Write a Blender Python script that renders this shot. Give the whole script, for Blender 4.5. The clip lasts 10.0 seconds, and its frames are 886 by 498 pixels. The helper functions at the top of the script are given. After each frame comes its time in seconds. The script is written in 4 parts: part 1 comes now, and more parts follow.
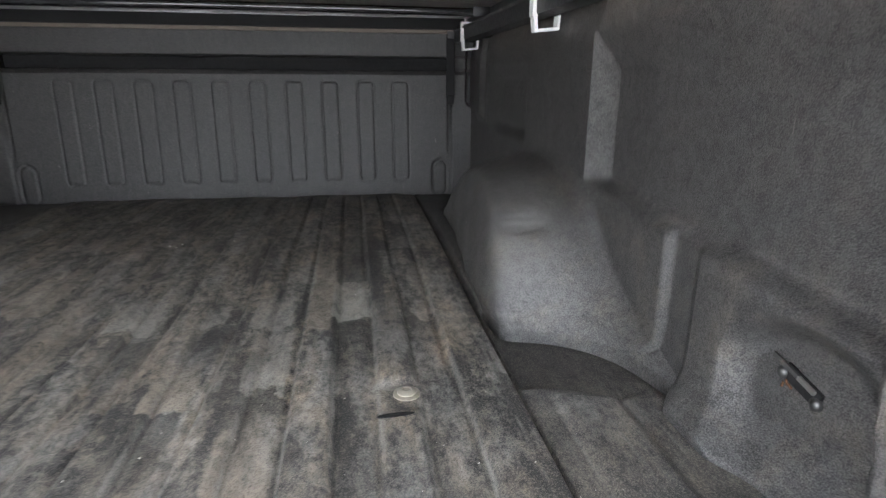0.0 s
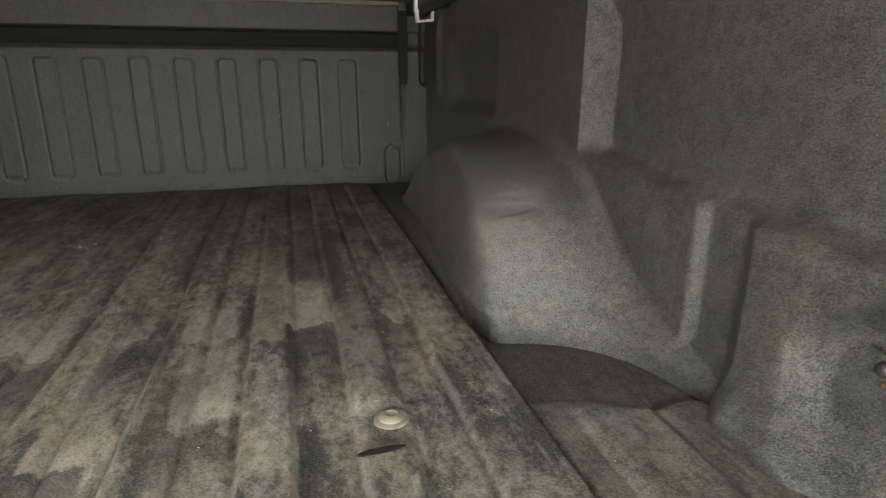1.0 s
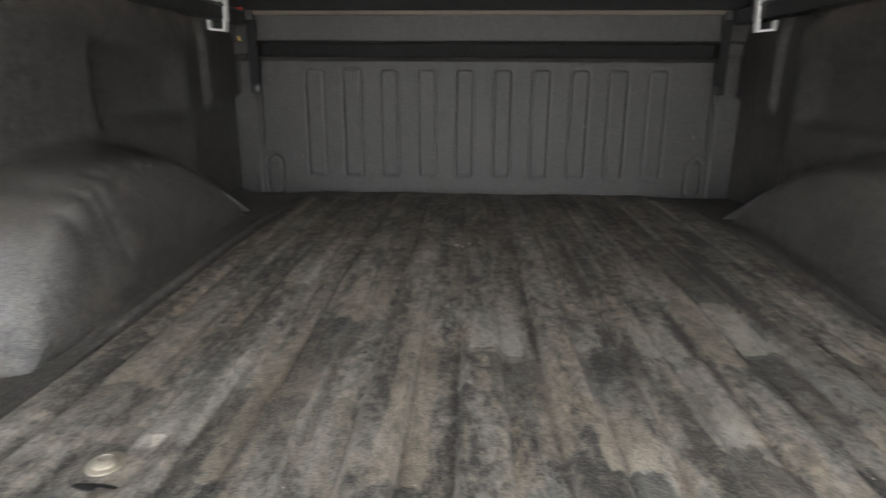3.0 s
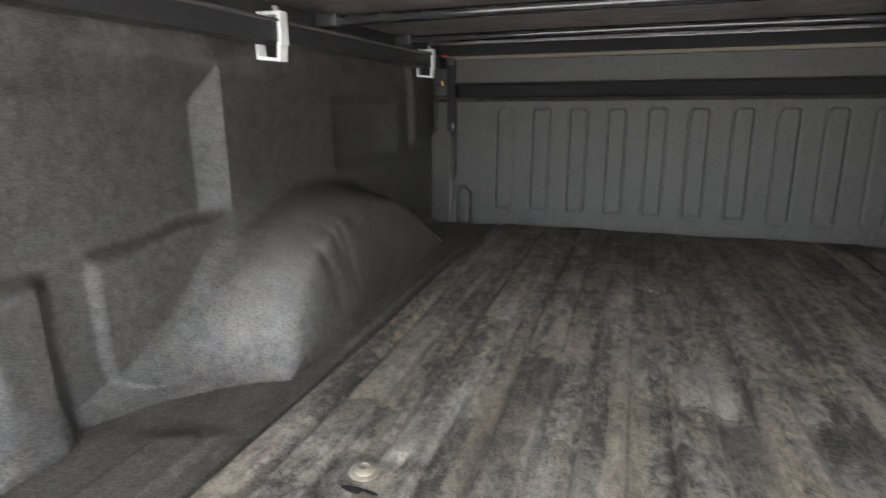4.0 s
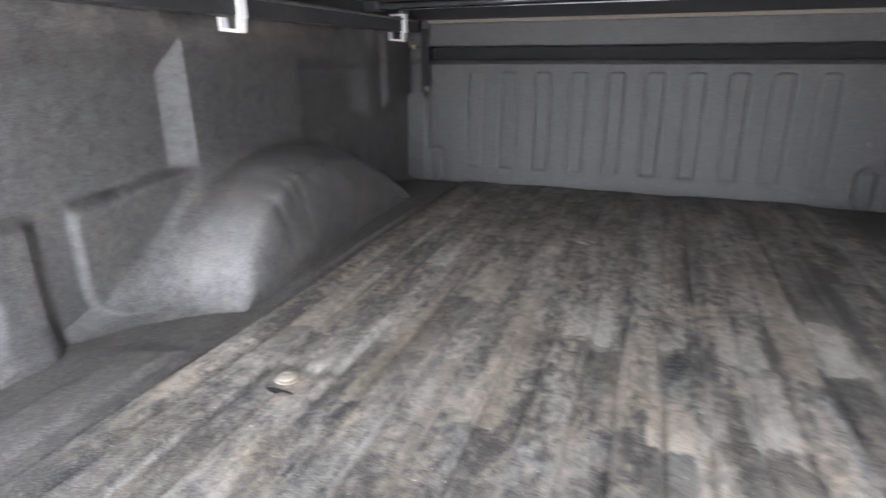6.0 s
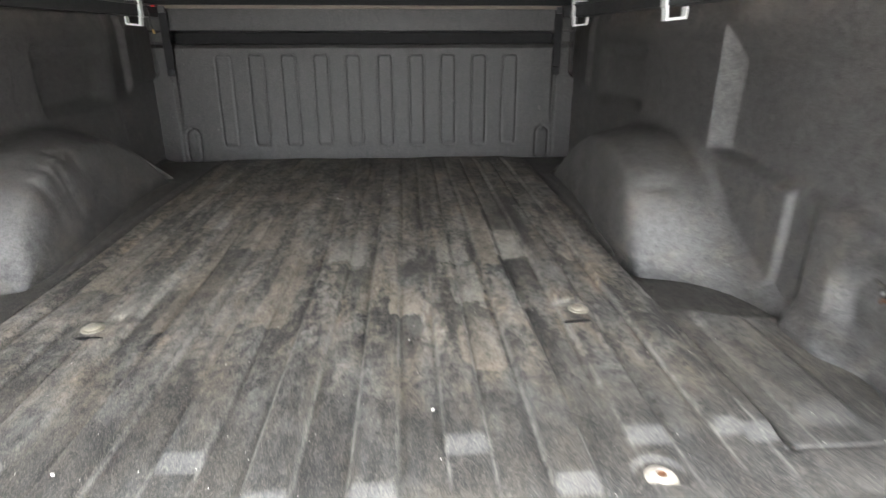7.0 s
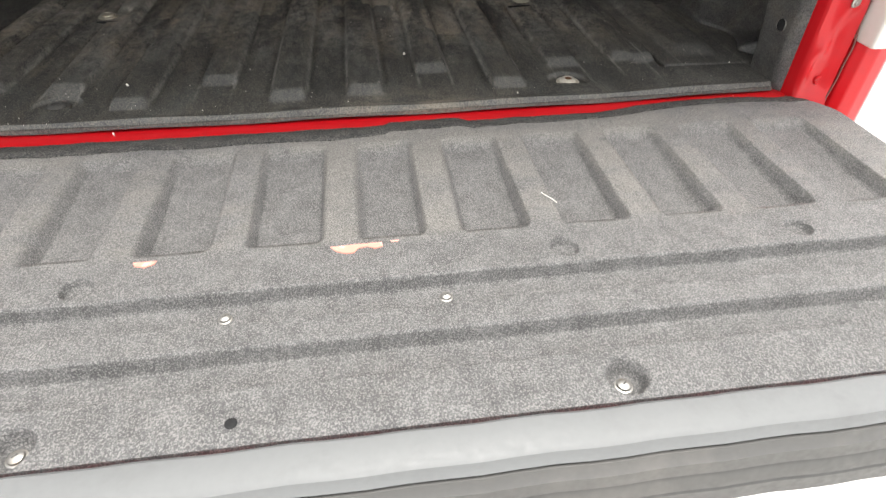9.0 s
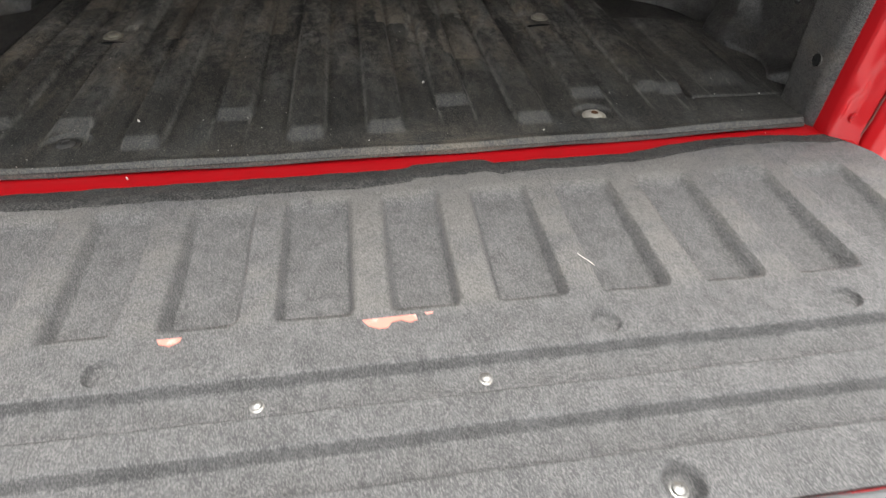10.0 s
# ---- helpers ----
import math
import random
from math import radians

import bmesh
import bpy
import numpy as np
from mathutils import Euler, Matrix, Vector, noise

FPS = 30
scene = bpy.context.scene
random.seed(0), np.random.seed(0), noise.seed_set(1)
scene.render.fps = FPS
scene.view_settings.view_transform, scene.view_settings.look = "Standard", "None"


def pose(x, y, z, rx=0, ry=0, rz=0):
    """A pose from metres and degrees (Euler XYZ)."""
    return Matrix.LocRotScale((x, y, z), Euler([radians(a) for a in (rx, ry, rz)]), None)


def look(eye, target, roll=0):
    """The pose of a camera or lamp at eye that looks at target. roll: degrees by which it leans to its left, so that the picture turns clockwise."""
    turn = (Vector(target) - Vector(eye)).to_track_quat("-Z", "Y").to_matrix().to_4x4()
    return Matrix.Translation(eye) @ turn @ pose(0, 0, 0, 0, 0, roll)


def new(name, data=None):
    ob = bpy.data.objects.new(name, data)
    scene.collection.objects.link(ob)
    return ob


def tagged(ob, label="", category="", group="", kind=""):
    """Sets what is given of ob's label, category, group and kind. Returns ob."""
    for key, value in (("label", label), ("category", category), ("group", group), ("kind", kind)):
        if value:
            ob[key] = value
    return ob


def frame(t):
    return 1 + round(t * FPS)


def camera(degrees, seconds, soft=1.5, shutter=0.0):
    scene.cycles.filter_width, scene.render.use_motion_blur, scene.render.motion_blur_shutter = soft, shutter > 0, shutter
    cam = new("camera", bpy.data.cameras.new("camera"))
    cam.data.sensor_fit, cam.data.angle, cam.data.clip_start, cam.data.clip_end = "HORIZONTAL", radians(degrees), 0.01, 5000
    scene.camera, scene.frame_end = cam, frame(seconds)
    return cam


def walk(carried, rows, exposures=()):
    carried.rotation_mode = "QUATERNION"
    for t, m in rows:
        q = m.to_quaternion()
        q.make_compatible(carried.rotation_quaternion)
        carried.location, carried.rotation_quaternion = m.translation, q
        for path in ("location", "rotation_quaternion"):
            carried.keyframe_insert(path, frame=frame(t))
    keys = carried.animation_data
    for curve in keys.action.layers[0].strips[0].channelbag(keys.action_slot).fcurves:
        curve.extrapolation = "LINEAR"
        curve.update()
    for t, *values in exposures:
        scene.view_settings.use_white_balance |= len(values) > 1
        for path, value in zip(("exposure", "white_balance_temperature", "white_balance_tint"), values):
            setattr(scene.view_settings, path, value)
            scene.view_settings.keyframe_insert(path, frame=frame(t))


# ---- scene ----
# The cargo bed of a red pickup truck under a soft cover, its tailgate down, on a pale yard.
# x runs across the bed, y from the tailgate hinge (0) to the cab end (2.0), z = 0 is the bed floor.
cam = camera(76.3, 10.0, soft=1.3, shutter=0.4)
PATH = [
    (0, (0.392, -0.132, 0.401), (0.689, 1.761, -0.174), 0.3),
    (0.5, (0.407, -0.026, 0.352), (0.806, 1.845, -0.231), 0.2),
    (1, (0.369, 0.028, 0.341), (0.86, 1.876, -0.246), 0.1),
    (1.5, (0.266, 0.047, 0.358), (0.784, 1.887, -0.232), 0.2),
    (2, (0.14, 0.066, 0.354), (0.632, 1.914, -0.234), 0.3),
    (2.5, (0.033, 0.069, 0.356), (0.281, 1.967, -0.226), 0.4),
    (3, (-0.037, 0.061, 0.366), (-0.127, 1.973, -0.214), 0.3),
    (3.2, (-0.06, 0.059, 0.371), (-0.274, 1.961, -0.207), 0.2),
    (4.3, (-0.138, -0.013, 0.434), (-0.884, 1.785, -0.027), -0.2),
    (4.5, (-0.147, -0.017, 0.44), (-0.961, 1.757, 0.004), 0.1),
    (5, (-0.14, -0.037, 0.434), (-0.994, 1.722, 0.013), 0.0),
    (5.5, (-0.048, -0.046, 0.429), (-0.875, 1.69, -0.12), -0.1),
    (6, (0.073, -0.081, 0.443), (-0.582, 1.695, -0.202), -0.3),
    (6.2, (0.124, -0.121, 0.459), (-0.348, 1.709, -0.197), -0.4),
    (7.3, (0.143, -0.468, 0.459), (0.347, 1.377, -0.286), 0.2),
    (7.5, (0.12, -0.534, 0.446), (0.331, 1.291, -0.344), 0.3),
    (8, (0.087, -0.647, 0.405), (0.304, 1.078, -0.584), 0.4),
    (8.5, (0.093, -0.701, 0.372), (0.314, 0.911, -0.792), 0.5),
    (9, (0.099, -0.712, 0.365), (0.323, 0.806, -0.919), 0.7),
    (9.5, (0.09, -0.694, 0.391), (0.322, 0.789, -0.931), 1.0),
    (10, (0.07, -0.632, 0.414), (0.301, 0.848, -0.911), 1.2),
]
EXPOSURES = [(0.0, 3.8, 6100, 11), (0.35, 3.68, 7100, 4), (1.2, 3.72, 7000, 3), (1.6, 3.72, 6650, 7), (2.0, 3.72, 6600, 9), (3.2, 3.84, 6500, 10), (4.5, 4.10, 6350, 9), (5.0, 4.32, 6350, 9), (5.6, 4.46, 6450, 9), (6.0, 4.62, 6050, 14),
             (7.4, 3.7, 6600, 9), (8.0, 2.62, 6750, 9), (8.6, 2.10, 6700, 9), (9.3, 1.96, 6700, 9), (10.0, 1.70, 6550, 9)]
walk(cam, [(t, look(eye, target, roll)) for t, eye, target, roll in PATH], EXPOSURES)

# ---- daylight: bright overcast sky ----
world = bpy.data.worlds.new("overcast_sky")
scene.world = world
world.use_nodes = True
wn = world.node_tree.nodes
sky = wn.new("ShaderNodeTexSky")
sky.sky_type, sky.sun_disc = "NISHITA", False
sky.sun_elevation, sky.sun_rotation = radians(84), radians(105)
soften = wn.new("ShaderNodeHueSaturation")
soften.inputs["Saturation"].default_value = 0.12
world.node_tree.links.new(sky.outputs["Color"], soften.inputs["Color"])
world.node_tree.links.new(soften.outputs["Color"], wn["Background"].inputs["Color"])
wn["Background"].inputs["Strength"].default_value = 0.15
sun = new("sun", bpy.data.lights.new("sun", "SUN"))
sun.data.energy, sun.data.angle, sun.data.color = 1.5, radians(36), (1.0, 0.98, 0.95)
sun.matrix_world = look((0.51, -0.14, 5.0), (0, 0, 0))


# ---- materials ----
def principled(name):
    m = bpy.data.materials.new(name)
    m.use_nodes = True
    return m, m.node_tree.nodes, m.node_tree.links, m.node_tree.nodes["Principled BSDF"]


def noise_node(n, l, coords, scale, stretch=(1, 1, 1), detail=4.0, rough=0.55):
    mp = n.new("ShaderNodeMapping")
    mp.inputs["Scale"].default_value = stretch
    l.new(coords.outputs["Object"], mp.inputs["Vector"])
    t = n.new("ShaderNodeTexNoise")
    t.inputs["Scale"].default_value, t.inputs["Detail"].default_value, t.inputs["Roughness"].default_value = scale, detail, rough
    l.new(mp.outputs["Vector"], t.inputs["Vector"])
    return t.outputs["Fac"]


def ramp_node(n, l, fac, lo, hi, a=(0, 0, 0, 1), b=(1, 1, 1, 1)):
    r = n.new("ShaderNodeValToRGB")
    r.color_ramp.elements[0].position, r.color_ramp.elements[1].position = lo, hi
    r.color_ramp.elements[0].color, r.color_ramp.elements[1].color = a, b
    l.new(fac, r.inputs["Fac"])
    return r.outputs["Color"]


def mix_node(n, l, fac, a, b, mode="MIX"):
    x = n.new("ShaderNodeMix")
    x.data_type, x.blend_type = "RGBA", mode
    for socket, v in ((x.inputs["Factor"], fac), (x.inputs["A"], a), (x.inputs["B"], b)):
        if isinstance(v, (int, float, tuple)):
            socket.default_value = v
        else:
            l.new(v, socket)
    return x.outputs["Result"]


def bump_node(n, l, height, strength, distance, normal=None):
    b = n.new("ShaderNodeBump")
    b.inputs["Strength"].default_value, b.inputs["Distance"].default_value = strength, distance
    l.new(height, b.inputs["Height"])
    if normal is not None:
        l.new(normal, b.inputs["Normal"])
    return b.outputs["Normal"]


def maths_one(n, l, op, a, b):
    k = n.new("ShaderNodeMath")
    k.operation = op
    l.new(a, k.inputs[0])
    if isinstance(b, (int, float)):
        k.inputs[1].default_value = b
    else:
        l.new(b, k.inputs[1])
    return k.outputs["Value"]


def pebble_node(n, l, coords, scale):
    """Moulded grain: rounded pebbles of uneven size, 1 on their tops and 0 in the gaps."""
    v = n.new("ShaderNodeTexVoronoi")
    v.inputs["Scale"].default_value = scale
    l.new(coords.outputs["Object"], v.inputs["Vector"])
    tops = ramp_node(n, l, v.outputs["Distance"], 0.20, 0.80, (1, 1, 1, 1), (0, 0, 0, 1))
    crumbly = ramp_node(n, l, noise_node(n, l, coords, scale, detail=3.0, rough=0.75), 0.30, 0.70)
    return mix_node(n, l, 0.72, tops, crumbly)


def rgb(r, g, b):
    return (r, g, b, 1.0)


def liner(name, base, dust, amount=0.5, grain=330.0, relief=0.0016, rough=0.58, stretch=(1, 1, 1), blotch=5.0, scuffs=0.0, lit_arch=None, speckle=0.40, ledge=None, tops=None, gaps=0.70, mottle=0.25, mud=None, crisp=0.0):
    """Pebbled black bed-liner plastic: fine grain, dusty blotches, optional mud, painted-in lit places and pale scuffs.
    """
    m, n, l, p = principled(name)
    co = n.new("ShaderNodeTexCoord")
    fine = pebble_node(n, l, co, grain)
    mid = noise_node(n, l, co, 38.0, stretch, detail=6.0, rough=0.75)
    big = noise_node(n, l, co, blotch, stretch, detail=6.0, rough=0.62)
    col = mix_node(n, l, ramp_node(n, l, mid, 0.36, 0.68), rgb(*[c * (1 - mottle) for c in base]), rgb(*[c * (1 + mottle) for c in base]))
    if crisp:
        patches = ramp_node(n, l, noise_node(n, l, co, 64.0, stretch, detail=9.0, rough=0.82), 0.47, 0.60)
        col = mix_node(n, l, mix_node(n, l, crisp, rgb(0, 0, 0), patches), col, rgb(*[c * 2.3 for c in base]))
    dusty = ramp_node(n, l, big, 0.44, 0.70)
    amt = mix_node(n, l, amount, rgb(0, 0, 0), dusty)
    col = mix_node(n, l, amt, col, rgb(*dust))
    # wheel arch coloured lighter where daylight from the rear opening falls on it
    if lit_arch:
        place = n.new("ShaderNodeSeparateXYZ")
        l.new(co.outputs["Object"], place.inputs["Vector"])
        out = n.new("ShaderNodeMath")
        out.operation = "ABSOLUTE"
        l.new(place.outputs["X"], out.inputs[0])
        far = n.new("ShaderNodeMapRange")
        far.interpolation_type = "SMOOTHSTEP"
        for key, v in (("From Min", lit_arch[0]), ("From Max", lit_arch[1]), ("To Min", 0.0), ("To Max", 0.75)):
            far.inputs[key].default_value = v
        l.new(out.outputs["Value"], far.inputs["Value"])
        inner_fade = ramp_node(n, l, out.outputs["Value"], 0.612, 0.650, rgb(0.25, 0.25, 0.25))
        lit_amount = n.new("ShaderNodeMath")
        lit_amount.operation = "MULTIPLY"
        l.new(far.outputs["Result"], lit_amount.inputs[0])
        l.new(ramp_node(n, l, big, 0.25, 0.62, rgb(0.45, 0.45, 0.45)), lit_amount.inputs[1])
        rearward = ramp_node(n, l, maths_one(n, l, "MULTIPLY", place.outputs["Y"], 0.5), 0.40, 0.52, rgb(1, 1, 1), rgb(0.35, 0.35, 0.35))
        shared = mix_node(n, l, 1.0, mix_node(n, l, 1.0, lit_amount.outputs["Value"], inner_fade, "MULTIPLY"), rearward, "MULTIPLY")
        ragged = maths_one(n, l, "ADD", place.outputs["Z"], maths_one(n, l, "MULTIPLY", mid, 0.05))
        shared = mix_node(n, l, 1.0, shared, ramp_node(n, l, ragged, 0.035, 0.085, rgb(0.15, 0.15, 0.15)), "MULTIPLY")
        col = mix_node(n, l, shared, col, rgb(*lit_arch[2]))
    if ledge:
        high = n.new("ShaderNodeSeparateXYZ")
        l.new(co.outputs["Object"], high.inputs["Vector"])
        band = ramp_node(n, l, high.outputs["Z"], ledge[0], ledge[1])
        f = mix_node(n, l, 1.0, band, ramp_node(n, l, noise_node(n, l, co, 9.0, detail=7.0, rough=0.7), 0.42, 0.66), "MULTIPLY")
        col = mix_node(n, l, mix_node(n, l, 0.9, rgb(0, 0, 0), f), col, rgb(*ledge[2]))
    if mud:
        high = n.new("ShaderNodeSeparateXYZ")
        l.new(co.outputs["Object"], high.inputs["Vector"])
        band = ramp_node(n, l, high.outputs["Z"], mud[0], mud[1], rgb(1, 1, 1), rgb(0.15, 0.15, 0.15))
        f = mix_node(n, l, 1.0, band, ramp_node(n, l, noise_node(n, l, co, 16.0, detail=9.0, rough=0.78), 0.50, 0.66), "MULTIPLY")
        col = mix_node(n, l, mix_node(n, l, 0.55, rgb(0, 0, 0), f), col, rgb(*mud[2]))
    if tops:
        high = n.new("ShaderNodeSeparateXYZ")
        l.new(co.outputs["Object"], high.inputs["Vector"])
        f = mix_node(n, l, 1.0, ramp_node(n, l, high.outputs["Z"], tops[0], tops[1]), ramp_node(n, l, noise_node(n, l, co, 7.0, (1, 1.6, 1), detail=7.0, rough=0.72), 0.43, 0.58), "MULTIPLY")
        f = mix_node(n, l, 1.0, f, ramp_node(n, l, maths_one(n, l, "ADD", high.outputs["Y"], 0.5), 0.235, 0.255), "MULTIPLY")
        col = mix_node(n, l, mix_node(n, l, 0.75, rgb(0, 0, 0), f), col, rgb(*tops[2]))
    speck = ramp_node(n, l, fine, 0.54, 0.68)
    pits = ramp_node(n, l, fine, 0.30, 0.48, rgb(1, 1, 1), rgb(0, 0, 0))
    col = mix_node(n, l, mix_node(n, l, gaps, rgb(0, 0, 0), pits), col, rgb(*[c * 0.30 for c in base]))
    col = mix_node(n, l, mix_node(n, l, speckle, rgb(0, 0, 0), speck), col, rgb(*[min(c * 2.2, 1) for c in dust]))
    if scuffs:
        sc = noise_node(n, l, co, 60.0, (2.2, 2.2, 0.4), detail=3.0)
        f = mix_node(n, l, scuffs, rgb(0, 0, 0), ramp_node(n, l, sc, 0.71, 0.76))
        col = mix_node(n, l, f, col, rgb(0.30, 0.28, 0.26))
    l.new(col, p.inputs["Base Color"])
    rr = n.new("ShaderNodeMapRange")
    rr.inputs["To Min"].default_value, rr.inputs["To Max"].default_value = rough - 0.10, rough + 0.14
    l.new(mid, rr.inputs["Value"])
    l.new(rr.outputs["Result"], p.inputs["Roughness"])
    if crisp:
        # rubbed patches shine, dusty and pitted ones stay dull
        shine = mix_node(n, l, 0.36, noise_node(n, l, co, 42.0, stretch, detail=9.0, rough=0.82), fine)
        sheen = n.new("ShaderNodeMapRange")
        for key, v in (("From Min", 0.40), ("From Max", 0.62), ("To Min", 0.50), ("To Max", 1.45)):
            sheen.inputs[key].default_value = v
        l.new(shine, sheen.inputs["Value"])
        l.new(sheen.outputs["Result"], p.inputs["Specular IOR Level"])
    nb = bump_node(n, l, mid, 0.12, 0.003)
    l.new(bump_node(n, l, fine, 0.85, relief, nb), p.inputs["Normal"])
    return m


PALE, SANDY, BLACKISH, RUSTY = (0.34, 0.325, 0.285), (0.33, 0.282, 0.218), (0.026, 0.027, 0.026), (0.050, 0.036, 0.030)
# pale and dark stretches of the floor, part dust and wear, part lit slopes painted in: x from, x to, y of the sharp
# end, how far it fades (towards the cab, or towards the tailgate where negative), strength, colour
PALE_SPOTS = [(0.340, 0.408, 0.800, 0.21, 0.9, PALE), (0.298, 0.340, 0.745, 0.42, 0.65, SANDY), (-0.030, 0.044, 0.792, 0.14, 0.9, PALE), (0.122, 0.160, 0.797, 0.09, 0.75, PALE), (0.205, 0.272, 0.782, 0.13, 0.75, PALE),
               (0.106, 0.165, 0.538, 0.15, 0.8, SANDY), (0.222, 0.285, 0.576, 0.19, 0.70, PALE), (-0.497, -0.423, 0.676, 0.34, 0.50, SANDY), (-0.300, -0.270, 0.520, 0.62, 0.6, SANDY), (-0.245, -0.165, 0.880, 0.24, 0.6, SANDY),
               (0.222, 0.290, 0.352, 0.17, 0.60, SANDY), (-0.390, -0.330, 0.560, 0.22, 0.35, PALE), (-0.130, -0.075, 0.500, 0.50, 0.55, SANDY), (0.045, 0.085, 0.560, 0.30, 0.45, SANDY), (0.470, 0.530, 1.190, 0.10, 0.45, PALE), (-0.070, -0.040, 0.98, 0.35, 0.4, SANDY), (0.402, 0.458, 0.556, 0.030, 1.0, PALE), (-0.410, -0.352, 0.570, 0.035, 0.8, PALE)]
DARK_SPOTS = [(0.338, 0.406, 0.800, -0.24, 0.85, BLACKISH), (0.406, 0.462, 0.910, -0.30, 0.75, BLACKISH), (0.345, 0.440, 0.965, 0.42, 0.80, BLACKISH), (0.106, 0.162, 0.538, -0.16, 0.9, BLACKISH), (-0.006, 0.060, 0.772, -0.13, 0.85, BLACKISH), (0.118, 0.200, 0.790, -0.15, 0.7, BLACKISH),
              (-0.272, -0.205, 0.886, -0.30, 0.8, BLACKISH), (-0.500, -0.405, 0.672, -0.11, 0.75, BLACKISH), (0.222, 0.285, 0.576, -0.09, 0.65, BLACKISH), (-0.330, -0.225, 0.640, -0.18, 0.4, BLACKISH), (0.466, 0.530, 0.800, -0.11, 0.8, RUSTY), (-0.095, -0.050, 0.800, -0.10, 0.65, BLACKISH),
              (-0.420, -0.370, 0.600, -0.14, 0.5, BLACKISH), (0.200, 0.250, 0.690, -0.10, 0.5, BLACKISH), (-0.190, -0.130, 0.640, -0.20, 0.5, BLACKISH)]


def floor_material():
    """Ribbed rubber floor: each rib and valley worn in long overlapping scales with a sharp rear end, dust, blotches and coarse grain."""
    m, n, l, p = principled("floor_liner")
    co = n.new("ShaderNodeTexCoord")

    def maths(op, a, b=None, c=None):
        k = n.new("ShaderNodeMath")
        k.operation = op
        for socket, v in zip(k.inputs, (a, b, c)):
            if isinstance(v, (int, float)):
                socket.default_value = v
            elif v is not None:
                l.new(v, socket)
        return k.outputs["Value"]

    def moved_by(scale, detail, amount):
        """The place, pushed about by a noise: sideways and along the bed by so much."""
        t = n.new("ShaderNodeTexNoise")
        t.inputs["Scale"].default_value, t.inputs["Detail"].default_value = scale, detail
        l.new(co.outputs["Object"], t.inputs["Vector"])
        by = n.new("ShaderNodeVectorMath")
        by.operation = "MULTIPLY_ADD"
        by.inputs[1].default_value, by.inputs[2].default_value = (amount[0], amount[1], 0), (-amount[0] / 2, -amount[1] / 2, 0)
        l.new(t.outputs["Color"], by.inputs[0])
        add = n.new("ShaderNodeVectorMath")
        l.new(co.outputs["Object"], add.inputs[0])
        l.new(by.outputs["Vector"], add.inputs[1])
        xyz = n.new("ShaderNodeSeparateXYZ")
        l.new(add.outputs["Vector"], xyz.inputs["Vector"])
        return xyz

    def chance(a, b):
        """A fixed random value for each pair of whole numbers."""
        v = n.new("ShaderNodeCombineXYZ")
        l.new(a, v.inputs[0])
        if b is not None:
            l.new(b, v.inputs[1])
        w = n.new("ShaderNodeTexWhiteNoise")
        w.noise_dimensions = "2D"
        l.new(v.outputs["Vector"], w.inputs["Vector"])
        return w.outputs["Value"]

    straight = n.new("ShaderNodeSeparateXYZ")
    l.new(co.outputs["Object"], straight.inputs["Vector"])
    fine = pebble_node(n, l, co, 480.0)
    mid = noise_node(n, l, co, 52.0, (1.25, 0.80, 1), detail=8.0, rough=0.80)
    big = noise_node(n, l, co, 5.0, (2.6, 0.60, 1), detail=8.0, rough=0.68)
    spot = moved_by(20.0, 7.0, (0.024, 0.10))
    # long scales: a sharp rear end, fading towards the cab, one row for each rib and each valley
    def scales(length, seed):
        column = maths("FLOOR", maths("DIVIDE", maths("ADD", spot.outputs["X"], 0.0175 + 0.02845 + seed * 0.1138), 0.0569))
        along = maths("ADD", maths("DIVIDE", spot.outputs["Y"], length), maths("MULTIPLY", chance(column, None), 9.0))
        row = maths("FLOOR", along)
        fade = maths("SUBTRACT", 1.0, maths("MULTIPLY", maths("FRACT", along), 0.85))
        return maths("MULTIPLY", chance(column, row), fade)

    scale_tone = mix_node(n, l, 0.40, scales(0.30, 0), scales(0.13, 3))
    tone = mix_node(n, l, 0.16, big, scale_tone)
    tone = mix_node(n, l, 0.30, tone, noise_node(n, l, co, 17.0, (1.7, 0.65, 1), detail=8.0, rough=0.74))
    tone = mix_node(n, l, 0.08, tone, noise_node(n, l, co, 1.0, (75, 5.0, 1), detail=6.0, rough=0.7))
    tone = mix_node(n, l, 0.40, tone, mid)
    tint = mix_node(n, l, ramp_node(n, l, noise_node(n, l, co, 8.0, (2.0, 0.6, 1), detail=7.0, rough=0.72), 0.40, 0.64), rgb(0.355, 0.345, 0.315), rgb(0.400, 0.325, 0.235))
    col = mix_node(n, l, ramp_node(n, l, tone, 0.446, 0.568), rgb(0.026, 0.026, 0.025), tint)
    tan = ramp_node(n, l, noise_node(n, l, co, 3.4, (2.6, 0.8, 1), detail=6.0, rough=0.6), 0.52, 0.68)
    col = mix_node(n, l, mix_node(n, l, 0.30, rgb(0, 0, 0), tan), col, rgb(0.125, 0.102, 0.076))
    scratch = ramp_node(n, l, noise_node(n, l, co, 1.0, (330, 3.0, 1), detail=3.0), 0.66, 0.72)
    col = mix_node(n, l, mix_node(n, l, 0.25, rgb(0, 0, 0), scratch), col, rgb(0.23, 0.21, 0.17))
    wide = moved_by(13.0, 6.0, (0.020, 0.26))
    # the floor tone darkens towards the tailgate, and again towards the cab
    rear_dark = ramp_node(n, l, wide.outputs["Y"], 0.20, 0.50, rgb(1, 1, 1), rgb(0, 0, 0))
    col = mix_node(n, l, mix_node(n, l, 0.92, rgb(0, 0, 0), rear_dark), col, mix_node(n, l, 0.45, mix_node(n, l, 1.0, col, rgb(0.22, 0.25, 0.265), "MULTIPLY"), rgb(0.021, 0.021, 0.021)))
